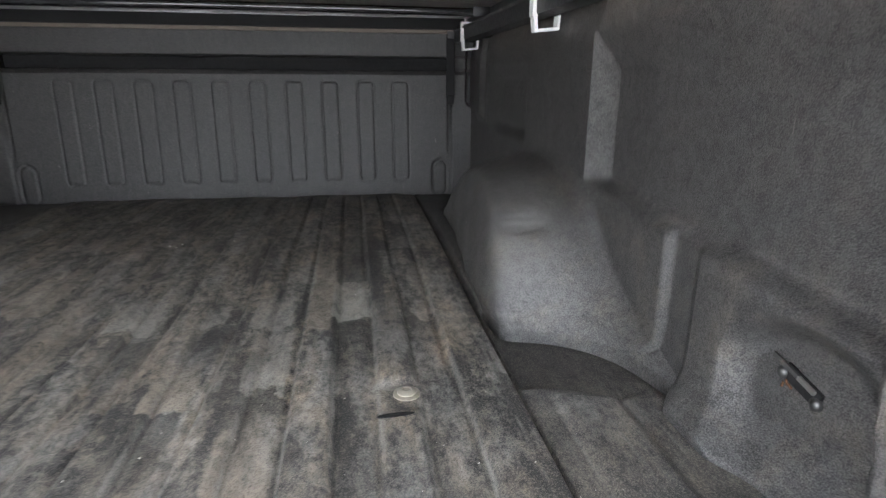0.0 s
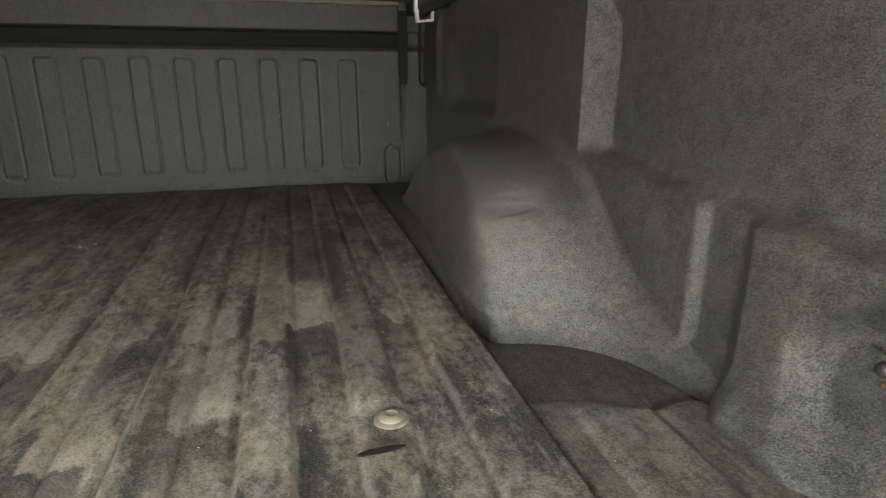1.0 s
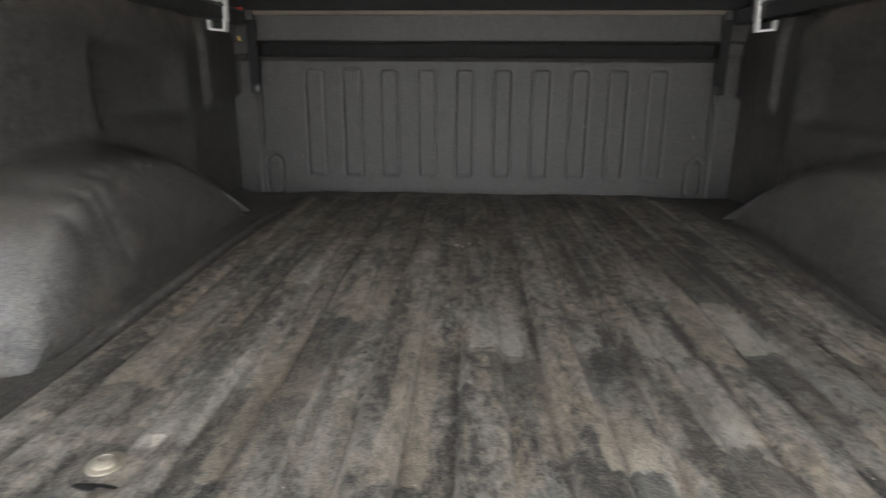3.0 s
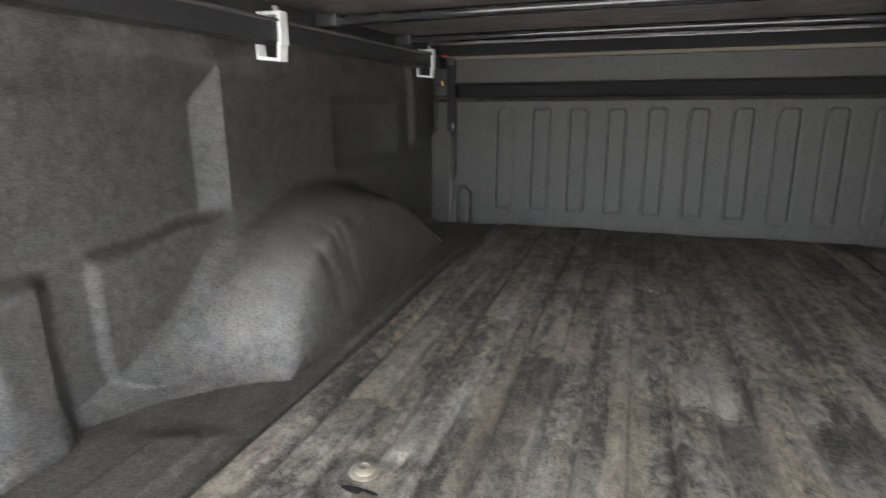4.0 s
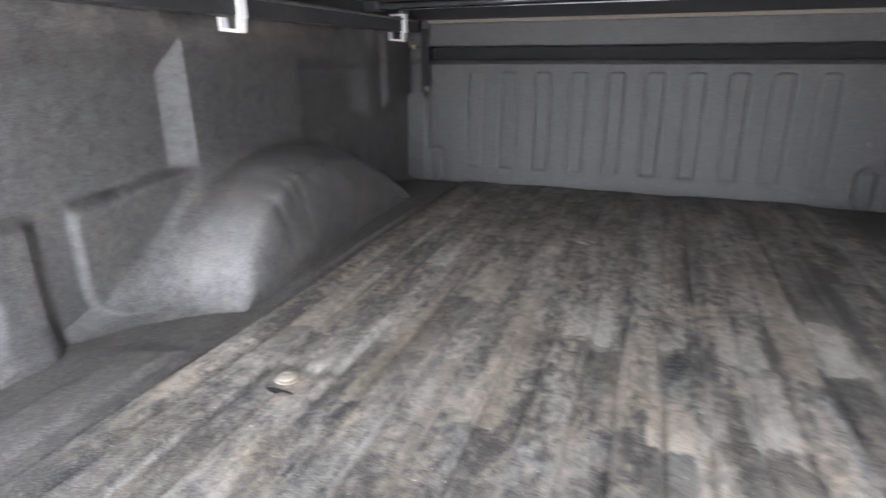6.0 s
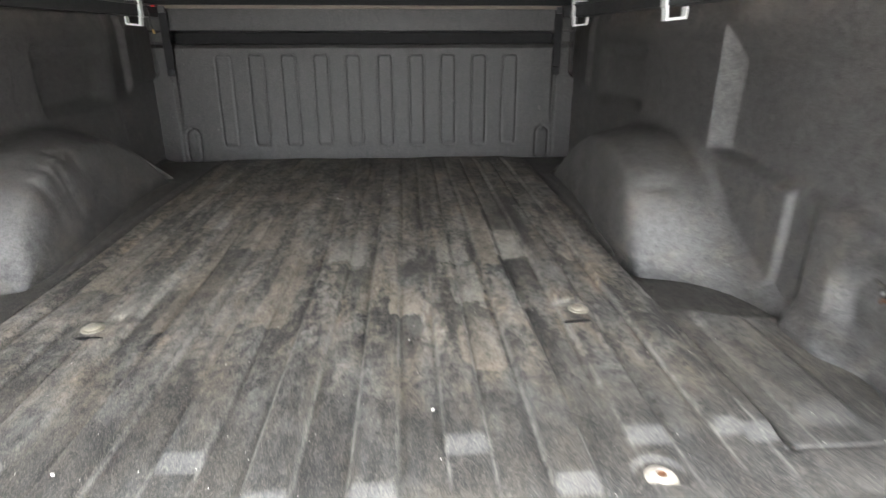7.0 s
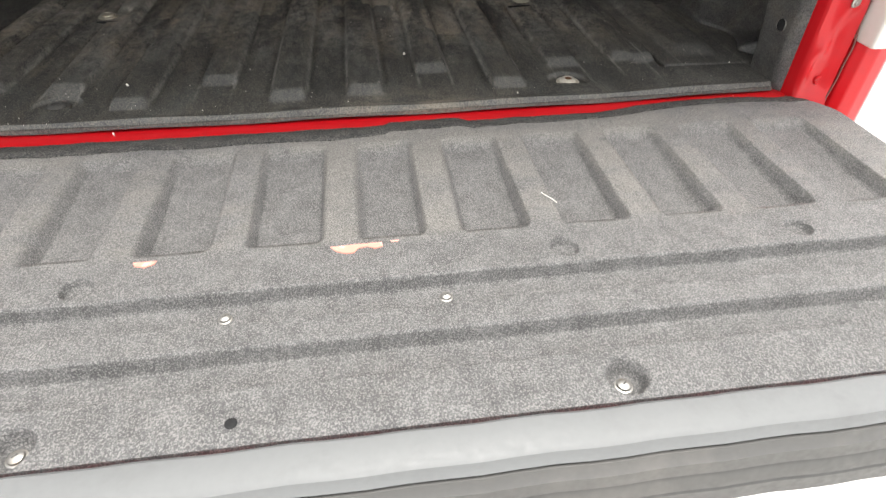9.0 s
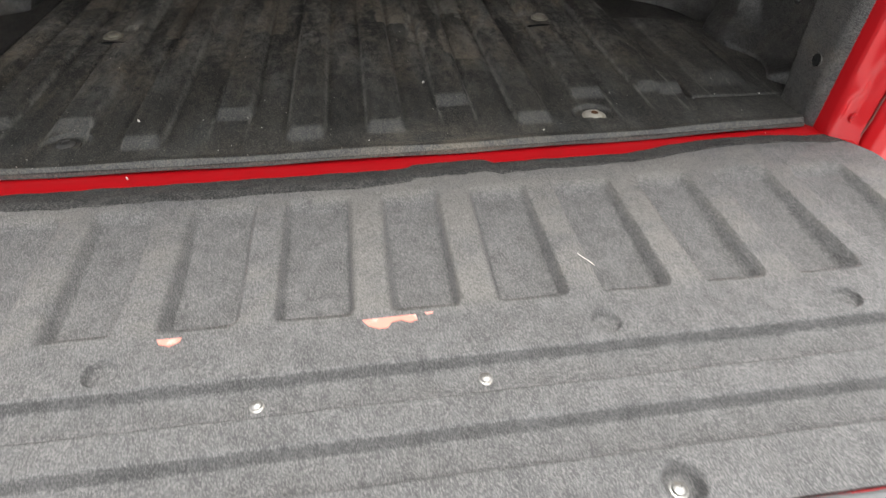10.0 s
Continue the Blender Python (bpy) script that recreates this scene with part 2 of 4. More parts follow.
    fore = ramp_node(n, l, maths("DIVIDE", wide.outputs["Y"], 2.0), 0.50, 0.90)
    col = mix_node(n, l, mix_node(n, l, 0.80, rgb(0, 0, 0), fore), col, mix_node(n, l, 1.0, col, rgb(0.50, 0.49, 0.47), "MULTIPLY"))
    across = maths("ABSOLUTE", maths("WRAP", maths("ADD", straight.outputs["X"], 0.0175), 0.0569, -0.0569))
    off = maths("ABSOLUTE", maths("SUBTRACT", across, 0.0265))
    patchy = ramp_node(n, l, mix_node(n, l, 0.5, mid, noise_node(n, l, co, 19.0, (1.3, 0.9, 1), detail=7.0, rough=0.75)), 0.36, 0.54, rgb(0.25, 0.25, 0.25))
    for x0, x1, foot, reach, weight, colour in PALE_SPOTS + DARK_SPOTS:
        beside = maths("ABSOLUTE", maths("SUBTRACT", spot.outputs["X"], (x0 + x1) / 2))
        inside = maths("MINIMUM", maths("MAXIMUM", maths("MULTIPLY", maths("SUBTRACT", (x1 - x0) / 2 + 0.002, beside), 260.0), 0.0), 1.0)
        along = maths("DIVIDE", maths("SUBTRACT", spot.outputs["Y"], foot), reach)
        edge = maths("MINIMUM", maths("MAXIMUM", maths("MULTIPLY", along, 300.0 * abs(reach)), 0.0), 1.0)
        fade = maths("MULTIPLY", edge, maths("POWER", maths("MAXIMUM", maths("SUBTRACT", 1.0, along), 0.0), 0.6))
        under = mix_node(n, l, 0.30, mix_node(n, l, 1.0, col, rgb(0.26, 0.26, 0.26), "MULTIPLY"), rgb(*colour)) if reach < 0 or colour is BLACKISH else rgb(*colour)
        col = mix_node(n, l, maths("MULTIPLY", maths("MULTIPLY", inside, fade), maths("MULTIPLY", patchy, weight)), col, under)
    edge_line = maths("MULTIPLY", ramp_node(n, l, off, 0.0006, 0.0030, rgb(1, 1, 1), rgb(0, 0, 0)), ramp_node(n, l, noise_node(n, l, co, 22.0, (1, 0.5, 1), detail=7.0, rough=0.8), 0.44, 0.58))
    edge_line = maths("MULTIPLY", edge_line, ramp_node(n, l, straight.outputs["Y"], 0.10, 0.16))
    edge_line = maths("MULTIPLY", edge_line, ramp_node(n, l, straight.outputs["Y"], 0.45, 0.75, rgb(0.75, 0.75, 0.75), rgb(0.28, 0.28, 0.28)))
    # rear-facing slopes painted paler, standing in for light from the opening
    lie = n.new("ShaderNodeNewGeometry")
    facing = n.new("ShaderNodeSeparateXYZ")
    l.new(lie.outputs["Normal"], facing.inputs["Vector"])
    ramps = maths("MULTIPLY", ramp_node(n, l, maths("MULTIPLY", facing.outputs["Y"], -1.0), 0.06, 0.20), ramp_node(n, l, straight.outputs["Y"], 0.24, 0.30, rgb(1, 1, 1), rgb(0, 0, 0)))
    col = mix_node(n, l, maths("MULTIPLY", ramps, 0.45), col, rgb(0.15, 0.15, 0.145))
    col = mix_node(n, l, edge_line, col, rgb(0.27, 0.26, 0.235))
    lip_dust = maths("MULTIPLY", ramp_node(n, l, straight.outputs["Y"], 0.052, 0.085, rgb(0.22, 0.22, 0.22), rgb(0, 0, 0)), ramp_node(n, l, noise_node(n, l, co, 11.0, (0.7, 2, 1), detail=6.0, rough=0.7), 0.50, 0.68))
    col = mix_node(n, l, lip_dust, col, rgb(0.26, 0.235, 0.195))
    heap = maths("MULTIPLY", ramp_node(n, l, maths("ABSOLUTE", maths("SUBTRACT", spot.outputs["X"], 0.17)), 0.03, 0.19, rgb(1, 1, 1), rgb(0, 0, 0)), ramp_node(n, l, spot.outputs["Y"], 0.06, 0.14, rgb(1, 1, 1), rgb(0, 0, 0)))
    heap = maths("MULTIPLY", heap, ramp_node(n, l, noise_node(n, l, co, 26.0, (0.6, 1.6, 1), detail=7.0, rough=0.75), 0.42, 0.62))
    col = mix_node(n, l, maths("MULTIPLY", heap, 0.75), col, rgb(0.25, 0.215, 0.165))
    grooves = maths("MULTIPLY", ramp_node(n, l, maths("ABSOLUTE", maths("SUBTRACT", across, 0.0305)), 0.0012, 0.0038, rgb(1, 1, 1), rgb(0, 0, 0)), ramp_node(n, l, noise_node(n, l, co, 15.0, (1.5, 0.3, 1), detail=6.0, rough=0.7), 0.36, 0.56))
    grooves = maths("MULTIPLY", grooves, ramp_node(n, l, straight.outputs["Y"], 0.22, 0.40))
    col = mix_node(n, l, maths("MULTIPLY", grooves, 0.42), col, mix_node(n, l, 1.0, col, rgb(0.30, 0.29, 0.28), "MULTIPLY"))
    flecks = maths("MULTIPLY", ramp_node(n, l, noise_node(n, l, co, 210.0, detail=4.0, rough=0.75), 0.56, 0.64), ramp_node(n, l, big, 0.40, 0.60, rgb(0.35, 0.35, 0.35)))
    col = mix_node(n, l, maths("MULTIPLY", flecks, 0.55), col, rgb(0.24, 0.225, 0.195))
    holes = ramp_node(n, l, noise_node(n, l, co, 120.0, (1, 0.8, 1), detail=5.0, rough=0.75), 0.34, 0.43, rgb(1, 1, 1), rgb(0, 0, 0))
    col = mix_node(n, l, maths("MULTIPLY", holes, 0.55), col, rgb(0.030, 0.029, 0.027))
    # the plain skirts of the side liners, beyond the mat's seam
    skirt = maths("MULTIPLY", ramp_node(n, l, maths("ABSOLUTE", maths("SUBTRACT", straight.outputs["X"], 0.020)), 0.583, 0.588), maths("MAXIMUM", ramp_node(n, l, wide.outputs["Y"], 0.50, 0.58, rgb(0.5, 0.5, 0.5)), maths("MULTIPLY", ramp_node(n, l, straight.outputs["X"], -0.02, 0.0, rgb(1, 1, 1), rgb(0, 0, 0)), ramp_node(n, l, wide.outputs["Y"], 0.16, 0.24))))
    plain = mix_node(n, l, ramp_node(n, l, mid, 0.40, 0.62), rgb(0.026, 0.025, 0.024), rgb(0.078, 0.075, 0.070))
    col = mix_node(n, l, maths("MULTIPLY", skirt, 0.92), col, plain)
    speck = ramp_node(n, l, fine, 0.58, 0.68)
    col = mix_node(n, l, mix_node(n, l, 0.42, rgb(0, 0, 0), speck), col, rgb(0.25, 0.225, 0.18))
    pits = ramp_node(n, l, fine, 0.30, 0.46, rgb(1, 1, 1), rgb(0, 0, 0))
    col = mix_node(n, l, mix_node(n, l, 0.50, rgb(0, 0, 0), pits), col, rgb(0.014, 0.014, 0.014))
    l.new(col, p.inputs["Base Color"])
    rr = n.new("ShaderNodeMapRange")
    rr.inputs["To Min"].default_value, rr.inputs["To Max"].default_value = 0.5, 0.8
    l.new(mid, rr.inputs["Value"])
    l.new(rr.outputs["Result"], p.inputs["Roughness"])
    nb = bump_node(n, l, mid, 0.3, 0.005)
    l.new(bump_node(n, l, fine, 0.8, 0.0010, nb), p.inputs["Normal"])
    return m


def paint(name, colour, rough=0.25, coat=0.6, dirt=(0.05, 0.04, 0.035), dirt_amount=0.25, metal=0.0, scale=18.0):
    m, n, l, p = principled(name)
    co = n.new("ShaderNodeTexCoord")
    d = ramp_node(n, l, noise_node(n, l, co, scale, detail=6.0, rough=0.65), 0.52, 0.75)
    f = mix_node(n, l, dirt_amount, rgb(0, 0, 0), d)
    l.new(mix_node(n, l, f, rgb(*colour), rgb(*dirt)), p.inputs["Base Color"])
    fine = noise_node(n, l, co, scale * 12, detail=3.0)
    rr = n.new("ShaderNodeMapRange")
    rr.inputs["To Min"].default_value, rr.inputs["To Max"].default_value = rough * 0.7, rough * 1.5
    l.new(fine, rr.inputs["Value"])
    l.new(rr.outputs["Result"], p.inputs["Roughness"])
    l.new(bump_node(n, l, fine, 0.08, 0.001), p.inputs["Normal"])
    p.inputs["Metallic"].default_value, p.inputs["Coat Weight"].default_value = metal, coat
    return m


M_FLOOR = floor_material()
M_SIDE = liner("side_liner", (0.037, 0.036, 0.0345), (0.072, 0.067, 0.060), 0.40, 560, 0.0009, 0.40, blotch=12.0, scuffs=0.35, speckle=0.30, gaps=0.55, mottle=0.62, lit_arch=(0.79, 0.70, (0.155, 0.150, 0.142)), ledge=(0.455, 0.525, (0.19, 0.165, 0.14)), mud=(0.205, 0.245, (0.150, 0.128, 0.098)), crisp=0.50)
M_SEAL = liner("hinge_rubber", (0.024, 0.024, 0.024), (0.090, 0.085, 0.078), 0.75, 420, 0.0020, 0.65, (1, 2, 1), 30.0, speckle=0.55, mottle=0.7)
M_FRONT = liner("front_liner", (0.0295, 0.0280, 0.0264), (0.045, 0.042, 0.038), 0.45, 300, 0.0010, 0.48, (2.0, 1, 0.6), 5.0, scuffs=0.5, mottle=0.5)
M_FRONT.node_tree.nodes["Principled BSDF"].inputs["Specular IOR Level"].default_value = 0.68
M_GATE = liner("tailgate_liner", (0.113, 0.111, 0.110), (0.146, 0.140, 0.132), 0.24, 640, 0.0013, 0.58, (1.4, 1.1, 1), 26.0, speckle=0.50, gaps=0.55, mottle=0.36, tops=(0.052, 0.058, (0.166, 0.157, 0.142)))
# cap plastic in a darker tone, with the shade of its upright face painted in
M_SKIRT = paint("shade_toned_ribbed_plastic", (0.060, 0.058, 0.055), 0.5, 0.0, (0.12, 0.11, 0.10), 0.5, scale=12)
M_CAP = paint("grey_plastic_cap", (0.118, 0.121, 0.121), 0.50, 0.0, (0.08, 0.08, 0.08), 0.4)
M_RED = paint("red_car_paint", (0.43, 0.006, 0.010), 0.32, 0.15, (0.16, 0.02, 0.02), 0.18)
M_RED.node_tree.nodes["Principled BSDF"].inputs["Specular IOR Level"].default_value = 0.28
M_CHIP = paint("bare_red_paint", (0.70, 0.27, 0.21), 0.45, 0.1, (0.90, 0.76, 0.70), 0.9, scale=60)
M_RUBBER = paint("black_rubber", (0.022, 0.022, 0.023), 0.55, 0.0, (0.06, 0.055, 0.05), 0.5, scale=30)
M_SEAMFILL = paint("dirty_seam_sealer", (0.13, 0.035, 0.028), 0.6, 0.0, (0.02, 0.015, 0.013), 0.9, scale=60)
M_HOLE = paint("dark_hole", (0.006, 0.006, 0.006), 0.8, 0.0, dirt_amount=0.0)
M_RAIL = paint("black_aluminium_rail", (0.030, 0.030, 0.031), 0.40, 0.0, (0.085, 0.078, 0.07), 0.5, scale=9)
M_BOW = paint("glossy_black_tube", (0.020, 0.020, 0.021), 0.16, 0.3, (0.12, 0.115, 0.11), 0.25, scale=26)
M_DUSTY = paint("dusty_rail_lip", (0.10, 0.096, 0.090), 0.5, 0.0, (0.26, 0.24, 0.21), 0.8, scale=22)
M_STRAP = paint("black_webbing", (0.009, 0.009, 0.009), 0.8, 0.0, (0.03, 0.03, 0.03), 0.3, scale=200)
M_WHITE = paint("white_plastic_clamp", (0.82, 0.82, 0.80), 0.38, 0.0, (0.55, 0.53, 0.5), 0.25, scale=40)
M_STEEL = paint("zinc_screw", (0.34, 0.33, 0.31), 0.38, 0.0, (0.33, 0.27, 0.2), 0.6, metal=0.85, scale=140)
M_BOLT = paint("weathered_bolt", (0.38, 0.35, 0.285), 0.42, 0.0, (0.20, 0.16, 0.11), 0.7, metal=0.55, scale=90)
M_DULL = paint("dusty_dull_bolt", (0.055, 0.053, 0.050), 0.6, 0.0, (0.16, 0.14, 0.11), 0.6, metal=0.2, scale=90)
M_PALE = paint("pale_zinc_bolt", (0.50, 0.47, 0.40), 0.45, 0.0, (0.30, 0.22, 0.13), 0.7, metal=0.3, scale=120)
M_GREY = paint("grey_steel", (0.11, 0.11, 0.107), 0.38, 0.0, (0.07, 0.06, 0.05), 0.6, metal=0.8, scale=150)
M_RUST = paint("rusty_steel", (0.13, 0.062, 0.030), 0.7, 0.0, (0.22, 0.17, 0.12), 0.6, metal=0.2, scale=220)
M_TAN = paint("tan_foam_seal", (0.165, 0.140, 0.110), 0.7, 0.0, (0.12, 0.09, 0.07), 0.6, scale=25)
M_FOAM = paint("pinkish_foam_strip", (0.40, 0.345, 0.315), 0.8, 0.0, (0.40, 0.33, 0.3), 0.5, scale=30)
M_CRUMB = paint("pale_crumb", (0.72, 0.69, 0.62), 0.7, 0.0, (0.5, 0.42, 0.3), 0.5, scale=90)
M_LAMP = paint("taillight_housing", (0.66, 0.63, 0.58), 0.3, 0.4, (0.5, 0.46, 0.4), 0.4)
M_LENS = paint("taillight_clear_lens", (0.80, 0.80, 0.80), 0.12, 0.6, dirt_amount=0.0)
M_REDLENS = paint("taillight_red_lens", (0.55, 0.03, 0.03), 0.12, 0.6, dirt_amount=0.0)
M_WIRE = paint("red_wire", (0.55, 0.03, 0.02), 0.5, 0.0, dirt_amount=0.0)
M_BRASS = paint("brass_wire_end", (0.5, 0.34, 0.12), 0.4, 0.0, dirt_amount=0.0, metal=0.6)


def cover_fabric():
    m, n, l, p = principled("brown_black_cover_fabric")
    co = n.new("ShaderNodeTexCoord")
    streak = noise_node(n, l, co, 1.0, (12, 34, 1), detail=9.0, rough=0.76)
    big = noise_node(n, l, co, 5.0, (0.7, 1.6, 1), detail=5.0)
    weave = noise_node(n, l, co, 500.0, detail=1.0)
    col = mix_node(n, l, ramp_node(n, l, streak, 0.40, 0.64), rgb(0.055, 0.046, 0.042), rgb(0.40, 0.335, 0.300))
    col = mix_node(n, l, ramp_node(n, l, big, 0.4, 0.7), col, rgb(0.215, 0.185, 0.168))
    l.new(col, p.inputs["Base Color"])
    p.inputs["Roughness"].default_value = 0.34
    nb = bump_node(n, l, streak, 0.3, 0.006)
    l.new(bump_node(n, l, weave, 0.3, 0.0008, nb), p.inputs["Normal"])
    return m


def concrete():
    m, n, l, p = principled("pale_concrete")
    co = n.new("ShaderNodeTexCoord")
    a = noise_node(n, l, co, 0.9, detail=7.0)
    b = noise_node(n, l, co, 60.0, detail=4.0)
    col = mix_node(n, l, ramp_node(n, l, a, 0.35, 0.7), rgb(0.55, 0.54, 0.52), rgb(0.74, 0.73, 0.71))
    col = mix_node(n, l, mix_node(n, l, 0.3, rgb(0, 0, 0), ramp_node(n, l, b, 0.5, 0.7)), col, rgb(0.34, 0.33, 0.31))
    l.new(col, p.inputs["Base Color"])
    p.inputs["Roughness"].default_value = 0.85
    l.new(bump_node(n, l, b, 0.3, 0.004), p.inputs["Normal"])
    return m


M_FABRIC, M_GROUND = cover_fabric(), concrete()


# ---- building helpers ----
def smooth(a, b, v):
    t = np.clip((v - a) / (b - a), 0.0, 1.0)
    return t * t * (3 - 2 * t)


def box_mask(v, lo, hi, soft):
    """1 inside lo..hi, 0 outside, with a soft edge on the inner side of each end."""
    return smooth(lo, lo + soft, v) * (1 - smooth(hi - soft, hi, v))


def mesh_from(name, verts, faces, flat_from=None):
    me = bpy.data.meshes.new(name)
    me.from_pydata([tuple(map(float, v)) for v in verts], [], faces)
    flags = np.ones(len(faces), dtype=bool)
    if flat_from is not None:
        flags[flat_from:] = False
    me.polygons.foreach_set("use_smooth", flags)
    me.update()
    return me


def sheet_solid(name, front, back, keep=None):
    """A closed solid between two grids of places (nu, nv, 3): the shaped front and the plain back. keep: which cells."""
    nu, nv = front.shape[:2]
    keep = np.ones((nu - 1, nv - 1), dtype=bool) if keep is None else keep
    total = nu * nv
    idx = np.arange(total).reshape(nu, nv)
    cells = np.argwhere(keep)
    fr = [(int(idx[i, j]), int(idx[i + 1, j]), int(idx[i + 1, j + 1]), int(idx[i, j + 1])) for i, j in cells]
    bk = [tuple(total + v for v in reversed(f)) for f in fr]
    side = []
    pad = np.zeros((nu + 1, nv + 1), dtype=bool)
    pad[1:-1, 1:-1] = keep
    for i, j in cells:
        a, b, c, d = (int(v) for v in (idx[i, j], idx[i + 1, j], idx[i + 1, j + 1], idx[i, j + 1]))
        for near, (p, q) in ((pad[i, j + 1], (d, a)), (pad[i + 2, j + 1], (b, c)), (pad[i + 1, j], (a, b)), (pad[i + 1, j + 2], (c, d))):
            if not near:
                side.append((q, p, p + total, q + total))
    faces = fr + bk + side
    verts = np.concatenate([front.reshape(-1, 3), back.reshape(-1, 3)])
    used = np.unique(np.array(faces).ravel())
    remap = np.zeros(2 * total, dtype=int)
    remap[used] = np.arange(len(used))
    faces = [tuple(int(remap[v]) for v in f) for f in faces]
    me = mesh_from(name, verts[used], faces, flat_from=len(fr))
    nrm = np.cross(np.gradient(front, axis=0), np.gradient(front, axis=1)).reshape(-1, 3)
    nrm /= np.maximum(np.linalg.norm(nrm, axis=1, keepdims=True), 1e-9)
    corner = nrm[np.array([[idx[i, j], idx[i + 1, j], idx[i + 1, j + 1], idx[i, j + 1]] for i, j in cells]).ravel()]
    flat = np.zeros(len(me.polygons) * 3)
    me.polygons.foreach_get("normal", flat)
    rest = np.repeat(flat.reshape(-1, 3)[len(fr):], 4, axis=0)
    me.normals_split_custom_set(np.concatenate([corner, rest]).tolist())
    return me


def lines(lo, hi, step, *extra):
    """Grid lines from lo to hi, with finer runs (a, b, step) where they are asked for."""
    v = list(np.linspace(lo, hi, int(round((hi - lo) / step)) + 1))
    for a, b, s in extra:
        v += list(np.linspace(a, b, int(round((b - a) / s)) + 1))
    v = np.unique(np.round(np.clip(v, lo, hi), 5))
    return v[np.concatenate([[True], np.diff(v) > 0.0006])]


def finish(ob, material, parent=None, label=""):
    ob.data.materials.append(material)
    if parent is not None:
        ob.parent = parent
    if label:
        ob["label"] = label
    return ob


def part(name, bm, material, parent=None, label="", soft=True):
    """Links a bmesh as one mesh object under a thing or a part."""
    bmesh.ops.recalc_face_normals(bm, faces=bm.faces)
    me = bpy.data.meshes.new(name)
    bm.to_mesh(me)
    bm.free()
    for f in me.polygons:
        f.use_smooth = soft
    if soft:
        me.set_sharp_from_angle(angle=radians(38))
    return finish(new(name, me), material, parent, label)


def empty(name, m=None):
    e = new(name)
    e.empty_display_size = 0.05
    if m is not None:
        e.matrix_basis = m
    return e


def block(size, centre=(0, 0, 0), bevel=0.0, segments=2, turn=None):
    bm = bmesh.new()
    bmesh.ops.create_cube(bm, size=1.0)
    bmesh.ops.scale(bm, vec=size, verts=bm.verts)
    if bevel:
        bmesh.ops.bevel(bm, geom=bm.edges[:], offset=bevel, segments=segments, affect="EDGES", profile=0.6)
    if turn is not None:
        bmesh.ops.transform(bm, matrix=turn, verts=bm.verts)
    bmesh.ops.translate(bm, vec=centre, verts=bm.verts)
    return bm


def lathe(profile, steps=20, centre=(0, 0, 0), turn=None):
    """A turned body from (radius, height) pairs."""
    bm = bmesh.new()
    rings = []
    for r, z in profile:
        rings.append([bm.verts.new((r * math.cos(2 * math.pi * k / steps), r * math.sin(2 * math.pi * k / steps), z)) for k in range(steps)])
    for a, b in zip(rings, rings[1:]):
        for k in range(steps):
            bm.faces.new((a[k], a[(k + 1) % steps], b[(k + 1) % steps], b[k]))
    bm.faces.new(rings[0][::-1])
    bm.faces.new(rings[-1])
    if turn is not None:
        bmesh.ops.transform(bm, matrix=turn, verts=bm.verts)
    bmesh.ops.translate(bm, vec=centre, verts=bm.verts)
    return bm


def tube(path, radius, sides=10):
    """A round rod along a line of places."""
    bm = bmesh.new()
    pts = [Vector(p) for p in path]
    rings = []
    for i, p in enumerate(pts):
        d = (pts[min(i + 1, len(pts) - 1)] - pts[max(i - 1, 0)]).normalized()
        a = d.orthogonal().normalized() if abs(d.z) > 0.9 else Vector((0, 0, 1)).cross(d).normalized()
        b = d.cross(a)
        rings.append([bm.verts.new(p + radius * (math.cos(2 * math.pi * k / sides) * a + math.sin(2 * math.pi * k / sides) * b)) for k in range(sides)])
    for a, b in zip(rings, rings[1:]):
        for k in range(sides):
            bm.faces.new((a[k], a[(k + 1) % sides], b[(k + 1) % sides], b[k]))
    bm.faces.new(rings[0][::-1])
    bm.faces.new(rings[-1])
    return bm


def extrude(profile, axis, lo, hi, steps=1, warp=None):
    """A closed outline of (a, b) pairs carried along an axis: 'x' takes (y, z), 'y' takes (x, z), 'z' takes (x, y)."""
    bm = bmesh.new()
    rings = []
    for s in np.linspace(lo, hi, steps + 1):
        ring = []
        for a, b in profile:
            v = {"x": (s, a, b), "y": (a, s, b), "z": (a, b, s)}[axis]
            ring.append(bm.verts.new(warp(v) if warp else v))
        rings.append(ring)
    k = len(profile)
    for p, q in zip(rings, rings[1:]):
        for i in range(k):
            bm.faces.new((p[i], p[(i + 1) % k], q[(i + 1) % k], q[i]))
    bm.faces.new(rings[0][::-1])
    bm.faces.new(rings[-1])
    return bm


# ---- ground ----
GROUND = -0.86
bm = bmesh.new()
bmesh.ops.create_grid(bm, x_segments=40, y_segments=40, size=300)
bmesh.ops.translate(bm, vec=(0, 0, GROUND), verts=bm.verts)
ground = tagged(part("ground", bm, M_GROUND), "pale sunlit concrete yard under the truck", "ground", kind="structure")

# ---- bed floor liner ----
PITCH, FIRST = 0.1138, -0.0175
SEAM_X = 0.582
MAT = 0.020
LIP = 0.049
BOLTS = [(0.449, 0.542), (-0.396, 0.523)]
RECESS_SHADES = [(0.431, 0.487, 3), (-0.386, 0.490, -3)]
REAR_BOLTS = [(0.425, 0.130), (-0.352, 0.128)]
RIB_END = {-5: 0.205, -4: 0.205, -3: 0.195, -2: 0.128, -1: 0.200, 0: 0.128, 1: 0.132, 2: 0.210, 3: 0.136, 4: 0.214, 5: 0.222}
